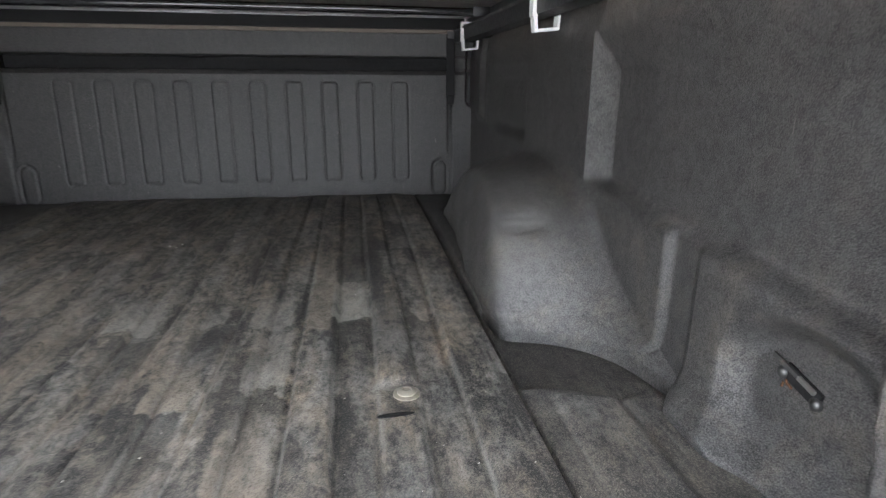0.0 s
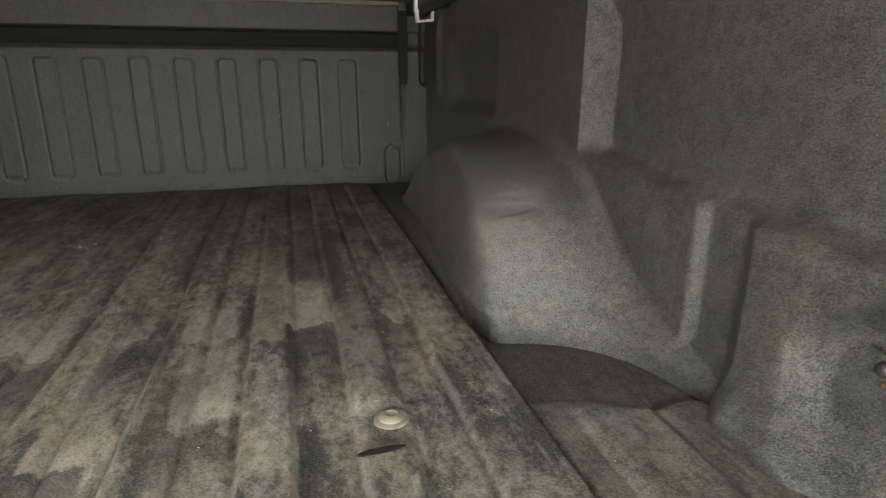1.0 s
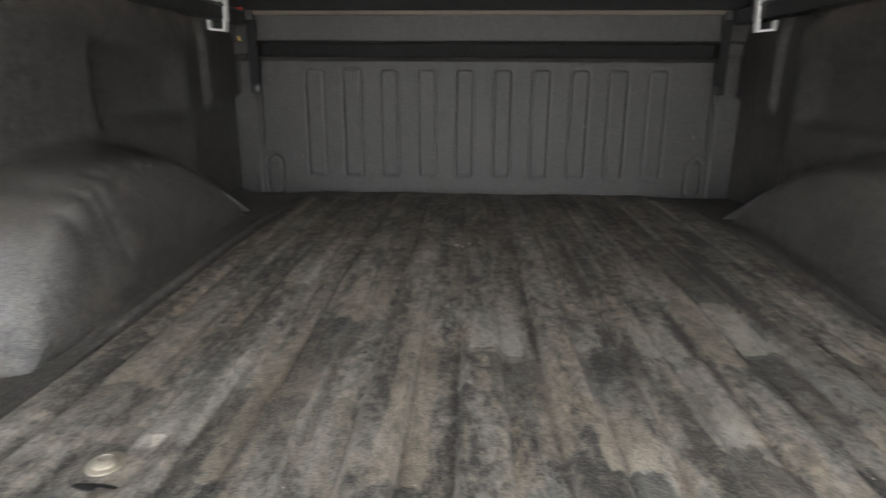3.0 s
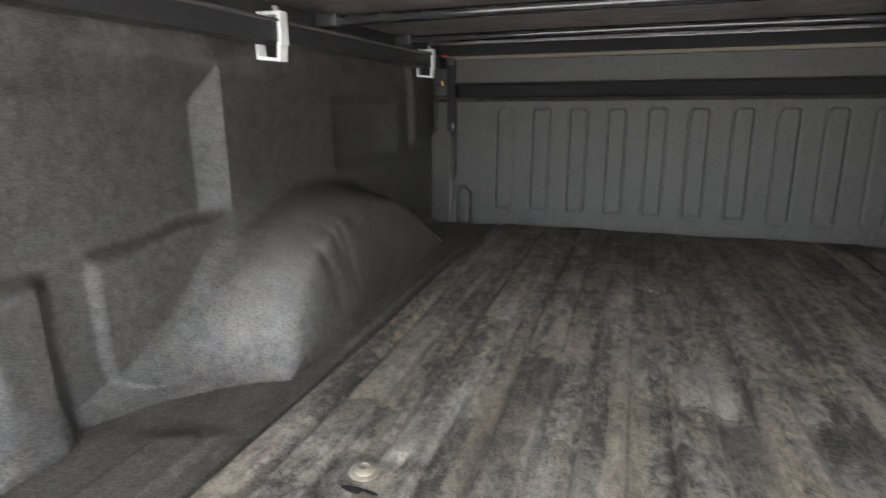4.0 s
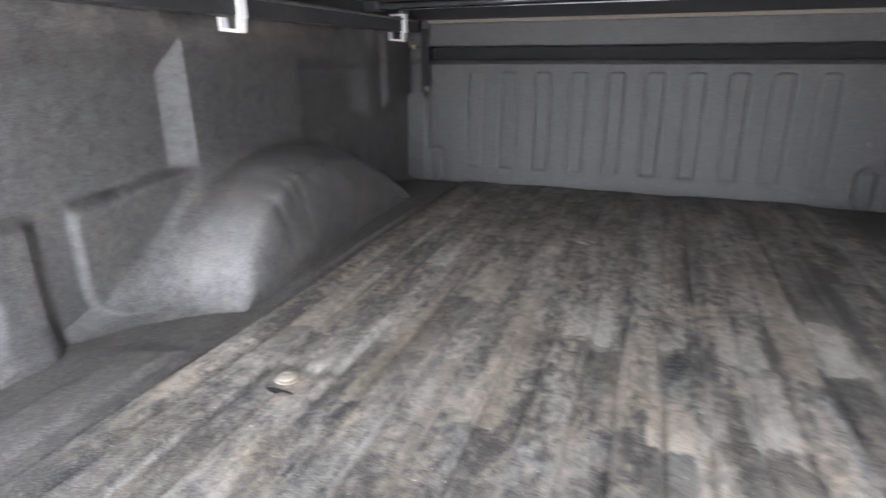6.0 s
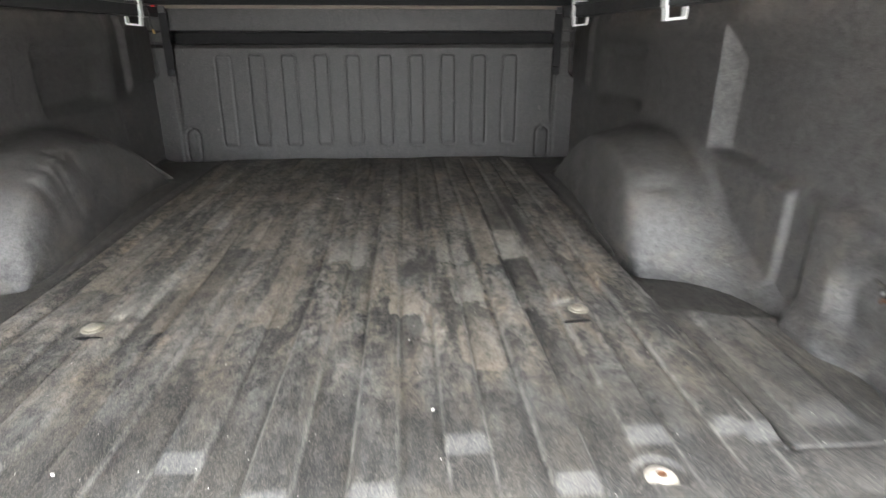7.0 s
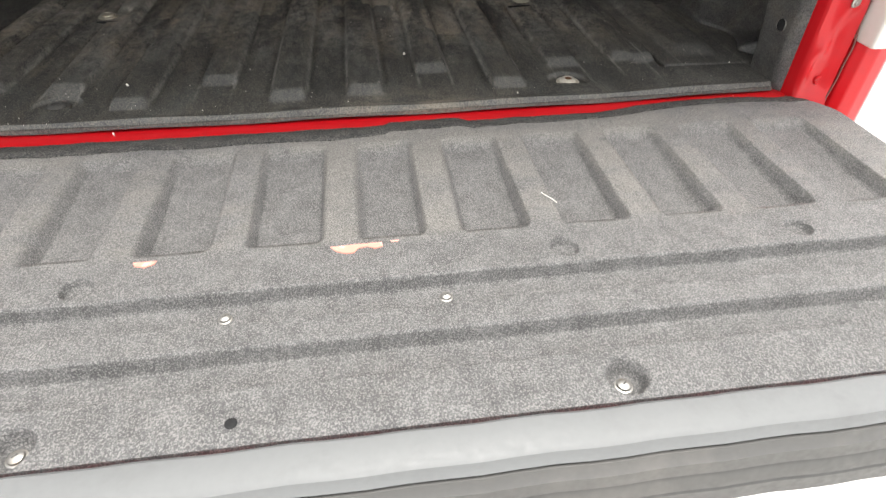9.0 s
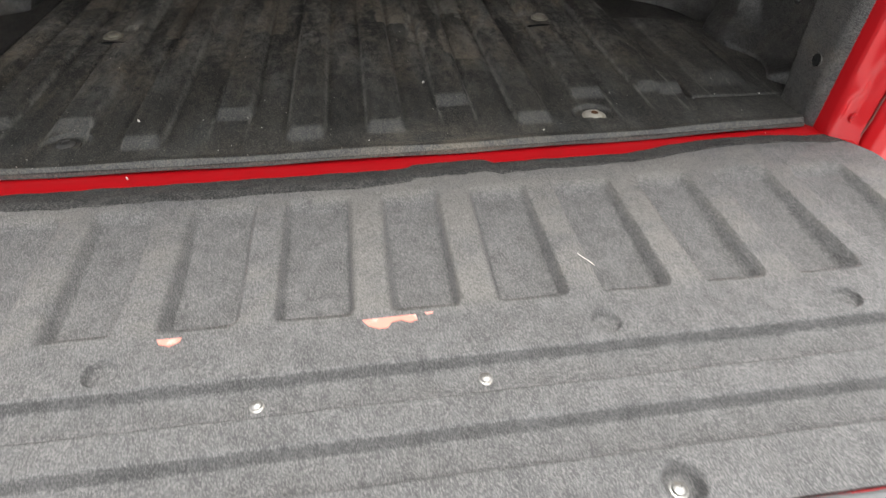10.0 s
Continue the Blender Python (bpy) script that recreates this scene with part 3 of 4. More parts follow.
# where the valley between ribs k and k+1 steps up towards the cab: (y of the ramp's foot, its length)
RAMPS = {-5: (0.70, 0.05), -4: (0.645, 0.05), -3: (0.84, 0.05), -2: (0.60, 0.04), -1: (0.80, 0.04), 0: (0.795, 0.05), 1: (0.535, 0.045), 2: (0.575, 0.05), 3: (0.80, 0.17), 4: (0.76, 0.06)}


def floor_height(x, y):
    z = np.zeros_like(x)
    k = np.floor((x - FIRST) / PITCH + 0.5)
    u = x - FIRST - k * PITCH
    wob = 0.002 * np.sin(7 * y + 3 * k)
    rib = 1 - smooth(0.0235, 0.0285, np.abs(u + wob))
    end = np.zeros_like(x)
    for kk, e in RIB_END.items():
        end = np.where(k == kk, e, end)
    rib = rib * smooth(end - 0.036, end, y)
    rib = rib * (1 - smooth(1.88, 1.94, y))
    kv = np.floor((x - FIRST) / PITCH)
    depth = np.full_like(x, 0.0085)
    for kk, (foot, run) in RAMPS.items():
        lift = smooth(foot, foot + run, y + 0.012 * np.sin(60 * x))
        depth = np.where(kv == kk, 0.0085 - 0.0040 * lift, depth)
    off = np.abs(x - MAT)
    rib = np.maximum(rib, smooth(0.533, 0.538, off) * smooth(0.17, 0.21, y) * (1 - smooth(1.88, 1.94, y)))
    inside = 1 - smooth(SEAM_X - 0.004, SEAM_X, off)
    z = z - depth + rib * depth * inside
    z = z - 0.0034 * np.exp(-((np.abs(u + wob) - 0.0310) / 0.0034) ** 2) * smooth(end - 0.01, end + 0.02, y) * (np.abs(x) < 0.54) * (1 - smooth(1.88, 1.94, y))
    z = z + 0.0018 * np.sin(9.0 * x + 1.0) * np.sin(5.2 * y) + 0.0012 * np.sin(23 * x + 4 * y)
    for bx, by in BOLTS:
        inward = np.sign(bx) * (bx - x)
        pad = box_mask(inward, -0.034, 0.050, 0.016) * smooth(by - 0.050, by - 0.030, y) * (1 - smooth(by + 0.024, by + 0.042, y))
        z = z * (1 - pad) - 0.0065 * pad
    for bx, by in REAR_BOLTS:
        z = z - 0.004 * (1 - smooth(0.026, 0.036, np.hypot(x - bx, y - by)))
    z = z + 0.009 * smooth(0.75, 1.25, y) - 0.016 * smooth(1.75, 1.98, y)
    # flange along the foot of the wheel arch
    z = z + 0.009 * smooth(SEAM_X + 0.006, SEAM_X + 0.014, off) * smooth(0.76, 0.86, y) * (1 - smooth(1.45, 1.60, y))
    # seam between the floor mat and the skirts of the side liners
    gap = np.where(x > 0, 1.7, 2.4)
    z = z - 0.012 * (1 - smooth(0.0014 * gap, 0.0042 * gap, np.abs(off - SEAM_X))) * smooth(0.15, 0.19, y)
    # skirts: one raised rib a side
    skirt = box_mask(off, 0.618, 0.712, 0.016) * smooth(0.19, 0.25, y) * (1 - smooth(0.50, 0.545, y + 0.30 * (np.abs(x) - 0.64)))
    z = z + 0.009 * skirt
    pit = smooth(SEAM_X + 0.002, SEAM_X + 0.016, off) * smooth(0.520, 0.556, y + 0.30 * (np.abs(x) - 0.64) + 0.012 * np.sin(46 * np.abs(x))) * (1 - smooth(0.78, 0.84, y))
    z = z - np.where(x > 0, 0.020, 0.004) * pit
    # cross crease at the rear and the rolled lip
    z = z - 0.002 * (1 - smooth(0.001, 0.005, np.abs(y - 0.160))) * (np.abs(x) > 0.59)
    edge = LIP + 0.030 * np.abs(x) ** 2
    z = z + 0.0045 * (1 - smooth(0.008, 0.026, y - edge))
    z = z - 0.012 * (1 - smooth(edge - 0.001, edge + 0.011, y)) ** 2
    return z


gx = lines(-0.86, 0.86, 0.0045, (MAT + SEAM_X - 0.006, MAT + SEAM_X + 0.006, 0.0012), (MAT - SEAM_X - 0.010, MAT - SEAM_X + 0.010, 0.0016))
gy = lines(0.0, 2.02, 0.012, (0.0, 0.26, 0.005), (0.47, 0.62, 0.006))
X, Y = np.meshgrid(gx, gy, indexing="ij")
X = X * (1 - 0.135 * (1 - smooth(0.02, 0.075, Y)))
edge_y = LIP + 0.030 * np.abs(X) ** 2
Y = np.maximum(Y, 0) + np.where(Y < 0.2, (1 - Y / 0.2) * edge_y, 0)
top = np.stack([X, Y, floor_height(X, Y)], axis=-1)
bottom = np.stack([X, Y, np.where(Y < 0.12, -0.0105, -0.045)], axis=-1)
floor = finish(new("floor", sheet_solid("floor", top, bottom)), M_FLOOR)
tagged(floor, "worn black ribbed bed liner floor with brown dust streaks", "truck bed floor", kind="structure")


# ---- side liners with the wheel arches ----
ARCH_Y = np.linspace(0.40, 1.75, 271)
ARCH_Z = np.interp(ARCH_Y, [0.50, 0.545, 0.587, 0.656, 0.719, 0.80, 0.90, 0.985, 1.10, 1.25, 1.36, 1.46, 1.55, 1.62],
                   [-0.02, 0.004, 0.020, 0.056, 0.105, 0.178, 0.218, 0.236, 0.245, 0.226, 0.186, 0.124, 0.050, -0.03])
for _ in range(3):
    ARCH_Z = np.convolve(np.pad(ARCH_Z, 5, mode="edge"), np.ones(11) / 11, mode="valid")


def arch_top(y):
    return np.interp(y, ARCH_Y, ARCH_Z)


ARCH_IN = np.interp(ARCH_Y, [0.695, 0.705, 0.725, 0.76, 0.81, 0.87, 0.94, 1.02, 1.10, 1.25, 1.36, 1.46, 1.55, 1.62],
                    [0.0, 0.040, 0.092, 0.142, 0.186, 0.216, 0.236, 0.246, 0.248, 0.230, 0.190, 0.126, 0.050, -0.03])
ARCH_IN[ARCH_Y < 0.695] = (ARCH_Y[ARCH_Y < 0.695] - 0.695) * 1.2
for _ in range(3):
    ARCH_IN = np.convolve(np.pad(ARCH_IN, 3, mode="edge"), np.ones(7) / 7, mode="valid")


# dents along the shoulder of the wheel arch: y, share of the way in, depth
WRINKLES = [(0.865, 0.90, 0.010), (0.915, 0.84, 0.009), (0.950, 0.90, 0.012), (0.990, 0.80, 0.008), (1.030, 0.88, 0.011), (1.085, 0.78, 0.007), (1.130, 0.86, 0.009)]


def arch_bulge(y, z, wrinkled=1.0):
    """How far the wheel arch stands out of the wall: a rear ramp, a rounded top and a steep inner side."""
    outer, inner = arch_top(y), np.interp(y, ARCH_Y, ARCH_IN)
    round_foot = 0.010 + 0.046 * wrinkled
    low_end = 1 - smooth(0.64, 0.82, y)
    soft_edge = 0.065 + 0.060 * low_end
    steps, deep = 40, (0.242 - 0.042 * smooth(0.80, 1.40, y)) * (0.95 + 0.05 * smooth(0.68, 0.84, y))
    b = np.zeros_like(y)
    tops = []
    for k in range(steps + 1):
        q = k / steps
        w = q * q * (3 - 2 * q) if q < 1 else 1.0
        crown = outer * (1 - w) + inner * w - 0.020 * q - 0.040 * q ** 3 + 0.026 * max(0.0, 1 - q / 0.32) ** 2
        crown = crown - 0.016 * (1.1 - wrinkled) * np.exp(-((y - 0.810 - 0.06 * (q - 0.6)) / 0.020) ** 2 - ((q - 0.60) / 0.10) ** 2) - 0.003 * np.exp(-((y - 0.90) / 0.030) ** 2 - ((q - 0.55) / 0.22) ** 2)
        flank = 0.030 - 0.032 * low_end + 1.25 * (1 - q)
        mixed = np.clip(0.5 + 0.5 * (crown - flank) / soft_edge, 0, 1)
        dome = crown * (1 - mixed) + flank * mixed - soft_edge * mixed * (1 - mixed)
        for cy, cq, deepness in WRINKLES:
            dome = dome - wrinkled * deepness * np.exp(-((y - cy - 0.10 * (q - cq)) / 0.013) ** 2 - ((q - cq) / 0.10) ** 2)
        # the foot runs out into the floor
        foot = np.clip(0.5 + 0.5 * (dome + 0.020) / round_foot, 0, 1)
        tops.append(dome * foot - 0.020 * (1 - foot) + round_foot * foot * (1 - foot))
    for k in range(steps):
        fall = np.maximum(tops[k] - tops[k + 1], 0.0012)
        b = b + deep / steps * np.clip((tops[k] - z) / fall, 0, 1)
    under = 0.0125 * (1 - wrinkled) * (1 - smooth(0.0, 0.030, z)) ** 2 * smooth(0.02, 0.10, b)
    return b - under


def side_face(y, z, wrinkled=1.0):
    """How far the liner stands from the middle of the bed, for one side."""
    x = np.full_like(y, 0.846)
    # forward of the gusset the upper wall stands further in
    fwd = np.clip((y - 0.785) / 0.050, 0, 1)
    # the top leans inward under the rail, so that the gusset runs out on a slant
    x = np.minimum(x - 0.044 * fwd, x - 0.044 * np.clip((z - 0.418) / 0.066, 0, 1)) + 0.022 * smooth(0.785, 0.83, y) * smooth(0.465, 0.56, z)
    # lower panels, each standing proud under a dusty ledge, and the groove between them
    brim = 0.212 - 0.014 * (1 - smooth(0.30, 0.46, y)) + 0.020 * smooth(0.62, 0.74, y) + 0.003 * np.sin(23 * y)
    low = 1 - smooth(brim - 0.012, brim + 0.009, z)
    turn = 1.2 * np.where(z < 0.060, 0.060 - np.sqrt(np.clip(0.060 ** 2 - (0.060 - np.maximum(z, 0)) ** 2, 0, None)), 0.0)
    fore = smooth(0.541, 0.558, y - turn) * (1 - 0.95 * fwd)
    aft = 1 - smooth(0.466, 0.492, y)
    # dished hollow round the tie-down
    hollow = 1 - smooth(0.76, 1.10, np.hypot((y - 0.285) / 0.118, (z - 0.082) / 0.094))
    x = x - 0.024 * low * smooth(0.470, 0.490, y) * (1 - 0.95 * fwd) - 0.013 * low * fore - 0.043 * low * aft * (1 - 0.86 * hollow)
    # foot of the wall sweeps into the floor
    x = x - 0.036 * (1 - smooth(0.0, 0.055, z)) * smooth(0.16, 0.22, y) * (1 - smooth(0.44, 0.50, y))
    # recess ahead of the arch and the corner post at the cab end
    x = x + 0.036 * smooth(1.21, 1.235, y) * (1 - smooth(1.50, 1.62, y)) * box_mask(z, 0.245, 0.445, 0.045)
    x = x + 0.030 * smooth(1.62, 1.68, y) - 0.022 * box_mask(y, 1.74, 1.86, 0.02) * smooth(0.26, 0.30, z)
    # post at the tailgate
    fold = 0.150 + 0.12 * np.clip(z, 0, 0.5)
    post = 1 - smooth(fold - 0.004, fold + 0.012, y)
    x = x * (1 - post) + post * (0.752 - 0.02 * smooth(0.3, 0.5, z))
    x = x + 0.020 * np.clip((0.088 - y) / 0.031, 0, 1) ** 1.7
    b = arch_bulge(y, z, wrinkled)
    # buttress from the front of the arch down to the floor
    b = np.maximum(b, (0.190 - 0.80 * z) * np.exp(-((y - 1.600 + 0.70 * z) / 0.032) ** 2) * (1 - smooth(0.08, 0.20, z)))
    dents = 0.0025 * np.sin(31 * y + 9 * z) * np.sin(40 * z)
    a = 0.846 - b + dents * np.clip(b / 0.1, 0, 1)
    blend = np.clip(0.5 + 0.5 * (x - a) / 0.055, 0, 1)
    return x * (1 - blend) + a * blend - 0.055 * blend * (1 - blend)


sy = lines(0.057, 2.0, 0.011, (0.057, 0.22, 0.0045), (0.36, 0.98, 0.005), (1.40, 1.70, 0.005))
low_v = np.linspace(0, 1, 36)
high_v = np.linspace(0, 1, 64)[1:] ** 1.15
SY, SV = np.meshgrid(sy, np.arange(len(low_v) + len(high_v)), indexing="ij")
crest = np.maximum(arch_top(SY), 0.03)
SZ = np.where(SV < len(low_v), -0.024 + (crest + 0.024) * np.concatenate([low_v, high_v])[SV], crest + (0.53 - crest) * np.concatenate([low_v, high_v])[SV])
cy = (SY[:-1, :-1] + SY[1:, 1:]) / 2
is_arch = (SV[:-1, :-1] < len(low_v) - 1) & (arch_top(cy) > 0.07)
for sign, side in ((1, "east"), (-1, "west")):
    SX = side_face(SY, np.maximum(SZ, 0.0 if sign > 0 else -0.018), 0.2 if sign > 0 else 1.0)
    f = np.stack([sign * SX, SY, SZ], axis=-1)
    b = np.stack([np.full_like(SX, sign * 0.875), SY, SZ], axis=-1)
    if sign > 0:
        f, b = f[::-1], b[::-1]
        k = is_arch[::-1]
    else:
        k = is_arch
    wall = finish(new("wall_" + side, sheet_solid("wall_" + side, f, b, ~k)), M_SIDE)
    tagged(wall, "black moulded plastic side liner of the truck bed", "side wall", kind="structure")
    finish(new("wheel_arch", sheet_solid("wheel_arch", f, b, k)), M_SIDE, wall, "rounded scuffed wheel arch moulding, its lit rear face painted in grey")

# ---- front liner (cab end) ----
RIB_X = [-0.556 + 0.1245 * k for k in range(10)]


def front_relief(x, z):
    """How far the front liner stands proud of its back, towards the tailgate."""
    d = np.full_like(x, 0.020)
    d = d + 0.014 * (1 - smooth(-0.02, 0.42, z))
    # slot under the header
    slot = box_mask(z, 0.431, 0.474, 0.006) * (1 - smooth(0.735, 0.745, np.abs(x)))
    d = d - 0.30 * slot
    d = d + 0.010 * smooth(0.474, 0.480, z)
    # pressed upright pockets with rounded tops
    for rx in RIB_X:
        q = np.hypot(np.maximum(np.abs(x - rx) - 0.013, 0), np.maximum(np.abs(z - 0.218) - 0.160, 0))
        strength = 0.0036 if abs(rx) < 0.5 else 0.0028
        d = d - strength * np.exp(-((q - 0.0155) / 0.0030) ** 2) + 0.0016 * (1 - smooth(0.012, 0.018, q))
    # rounded top edge under the slot
    d = d - 0.008 * smooth(0.414, 0.431, z) * (1 - smooth(0.431, 0.440, z))
    # oval loops in the bottom corners
    for s in (-0.707, 0.707):
        q = np.hypot(x - s, np.maximum(np.abs(z - 0.045) - 0.040, 0))
        d = d - 0.006 * (1 - smooth(0.002, 0.006, np.abs(q - 0.026)))
    # rounded outer edges of the panel and the corner pillars
    ax = np.abs(x)
    d = d - 0.007 * (1 - smooth(0.003, 0.008, np.abs(ax - 0.742))) * smooth(0.12, 0.20, z)
    d = d + 0.006 * smooth(0.748, 0.756, ax)
    d = d - 0.040 * smooth(0.800 + 0.030 * smooth(0.325, 0.295, z), 0.815 + 0.030 * smooth(0.325, 0.295, z), ax)
    return d


fx = lines(-0.86, 0.86, 0.0030)
fz = lines(-0.03, 0.556, 0.008, (0.415, 0.49, 0.003), (0.36, 0.42, 0.004))
FX, FZ = np.meshgrid(fx, fz, indexing="ij")
FY = 2.0 - front_relief(FX, FZ)
wall_north = finish(new("wall_north", sheet_solid("wall_north", np.stack([FX, FY, FZ], axis=-1), np.stack([FX, np.full_like(FX, 2.34), FZ], axis=-1))), M_FRONT)
tagged(wall_north, "black front bulkhead liner with a row of pressed upright ribs", "front wall", kind="structure")
part("foam_seal", extrude([(1.962, 0.557), (2.04, 0.557), (2.04, 0.5685), (1.964, 0.5685)], "x", -0.80, 0.80), M_TAN, wall_north, "thin tan foam seal along the top")

# black block added so the open header slot looks as dark as its shade
part("slot_backing", block((1.48, 0.02, 0.052), (0, 2.035, 0.453), 0.002, 1), M_HOLE, wall_north, "black block added for the shade in the gap behind the header")

# plain dark body under the bed
part("underbody", block((1.5, 1.85, abs(GROUND) - 0.06), (0, 1.08, (GROUND - 0.06) / 2 + 0.0), 0.02), M_RUBBER)
tagged(bpy.data.objects["underbody"], "plain dark underbody closing the space beneath the bed", "underbody", kind="structure")

# ---- truck body round the bed ----
body = tagged(empty("truck_body", pose(0, 0, GROUND)), "glossy red painted pickup bed body round the opening", "truck body")
body_inv = pose(0, 0, -GROUND)


def body_part(name, bm, material, parent=None, label=""):
    bmesh.ops.transform(bm, matrix=body_inv if parent is None else Matrix.Identity(4), verts=bm.verts)
    return part(name, bm, material, parent or body, label)


def sill_warp(v):
    x, y, z = v
    return (x, y + 0.012 * abs(x) ** 2 * 1.6, z)


def post_relief(v):
    """Pressed bosses and hollows of the rear post, and its foot flowing into the sill."""
    x, y, z = v
    a = abs(x)
    if y > 0.085 or a > 0.81:
        return v
    hill = lambda cx, cz, wx, wz: math.exp(-((a - cx) / wx) ** 2 - ((z - cz) / wz) ** 2)
    d = 0.0060 * hill(0.778, 0.060, 0.008, 0.014) + 0.0045 * hill(0.770, 0.026, 0.005, 0.030) - 0.0030 * hill(0.792, 0.018, 0.011, 0.020) + 0.0020 * hill(0.784, 0.105, 0.006, 0.022)
    d += 0.0065 * hill(0.791, 0.128, 0.010, 0.016) + 0.0015 * hill(0.776, 0.165, 0.006, 0.030) - 0.0030 * hill(0.792, 0.070, 0.006, 0.020) + 0.0100 * math.exp(-((z + 0.030) / 0.020) ** 2)
    return (x, y - d, z)


body_part("rear_sill", extrude([(0.09, -0.024), (0.09, -0.060), (-0.03, -0.085), (-0.034, -0.080), (-0.024, -0.046), (-0.012, -0.034), (0.000, -0.0235), (0.020, -0.0205), (0.050, -0.0195), (0.075, -0.0200)], "x", -0.80, 0.80, 24, sill_warp), M_RED, label="red painted rear sill under the liner lip")
for sign in (1, -1):
    front = [(0.762, 0.048), (0.765, 0.043), (0.780, 0.040), (0.797, 0.034), (0.806, 0.030), (0.811, 0.027), (0.813, 0.034), (0.817, 0.034), (0.819, 0.024), (0.830, 0.014), (0.848, 0.010), (0.870, 0.014), (0.888, 0.028), (0.899, 0.050)]
    reach = np.concatenate([[0], np.cumsum(np.hypot(*np.diff(np.array(front), axis=0).T))])
    steps = np.linspace(0, reach[-1], 60)
    outline = [(0.762, 0.09)] + list(zip(np.interp(steps, reach, [a for a, _ in front]), np.interp(steps, reach, [b for _, b in front]))) + [(0.906, 0.10), (0.910, 0.30), (0.880, 0.30), (0.880, 0.09)]
    pts = [(sign * float(a), float(b)) for a, b in outline]
    body_part("rear_post", extrude(pts if sign > 0 else pts[::-1], "z", -0.10, 0.56, 150, post_relief), M_RED)
    quarter = [(0.880, 0.302), (0.910, 0.302), (0.935, 0.9), (0.935, 1.6), (0.92, 2.05), (0.880, 2.05)]
    pts = [(sign * a, b) for a, b in quarter]
    body_part("side_panel", extrude(pts if sign > 0 else pts[::-1], "z", -0.40, 0.56, 1), M_RED)
    cap = [(0.80, 0.531), (0.935, 0.531), (0.94, 0.555), (0.92, 0.566), (0.81, 0.566)]
    pts = [(sign * a, b) for a, b in cap]
    body_part("bed_rail_cap", extrude(pts if sign > 0 else pts[::-1], "y", 0.03, 2.05, 1), M_RUBBER)
    light = body_part("taillight", block((0.092, 0.05, 0.36), (sign * 0.863, 0.018, 0.252), 0.006, 3), M_LAMP, label="taillight in a milky white housing")
    for name, z, h, mt in (("clear_lens", 0.135, 0.062, M_LENS), ("red_lens", 0.290, 0.20, M_REDLENS)):
        bm = block((0.070, 0.012, h), (sign * 0.866, -0.009, z), 0.004, 2)
        bmesh.ops.transform(bm, matrix=body_inv, verts=bm.verts)
        part(name, bm, mt, light)
    turn = pose(0, 0, 0, 90, 0, sign * 16)
    body_part("post_bolt", lathe([(0.0075, 0), (0.0075, 0.0015), (0.0055, 0.0025), (0.005, 0.005), (0.002, 0.0056)], 14, (sign * 0.790, 0.0300, 0.128), turn), M_STEEL, label="shiny steel bolt")
    body_part("small_bolt", lathe([(0.0075, -0.001), (0.007, 0.0016), (0.0055, 0.0018), (0.0045, 0.0006), (0.001, 0.0006)], 18, (sign * 0.794, 0.0375, 0.010), turn), M_RED)
    body_part("seam", tube([(sign * (0.8140 + 0.0030 * math.sin(38 * z) + 0.001 * math.sin(120 * z)), 0.0275 + 0.001 * math.sin(70 * z), z) for z in np.linspace(-0.06, 0.5, 48)], 0.0016, 6), M_SEAMFILL, label="dark sealed body seam")


# ---- tailgate, lowered ----
gate = tagged(empty("tailgate", pose(0, 0, -0.06)), "lowered tailgate with a grey pebbled liner and ribbed pockets", "tailgate")
gate_inv = pose(0, 0, 0.06)
POCKETS = [0.004 + 0.1105 * k for k in range(-7, 7)]
DIMPLES = [(-0.410, -0.296), (-0.180, -0.296), (0.285, -0.294), (0.543, -0.294)]
GROOVE_SCREWS = [(-0.044, -0.339), (0.158, -0.337)]
PLATE_SCREWS = [(-0.612, -0.462), (-0.167, -0.462), (0.284, -0.459)]
HOLES = [(-0.017, -0.463)]


def gate_edge(x):
    """The hinge-side edge of the tailgate liner."""
    return 0.009 + 0.009 * smooth(0.120, 0.134, x) * (1 - smooth(0.234, 0.246, x)) + 0.004 * smooth(-0.1, 0.45, x) + 0.024 * smooth(0.42, 0.60, x) - 0.006 * smooth(0.66, 0.76, x) + 0.0012 * np.sin(95 * x) * np.sin(31 * x + 1)


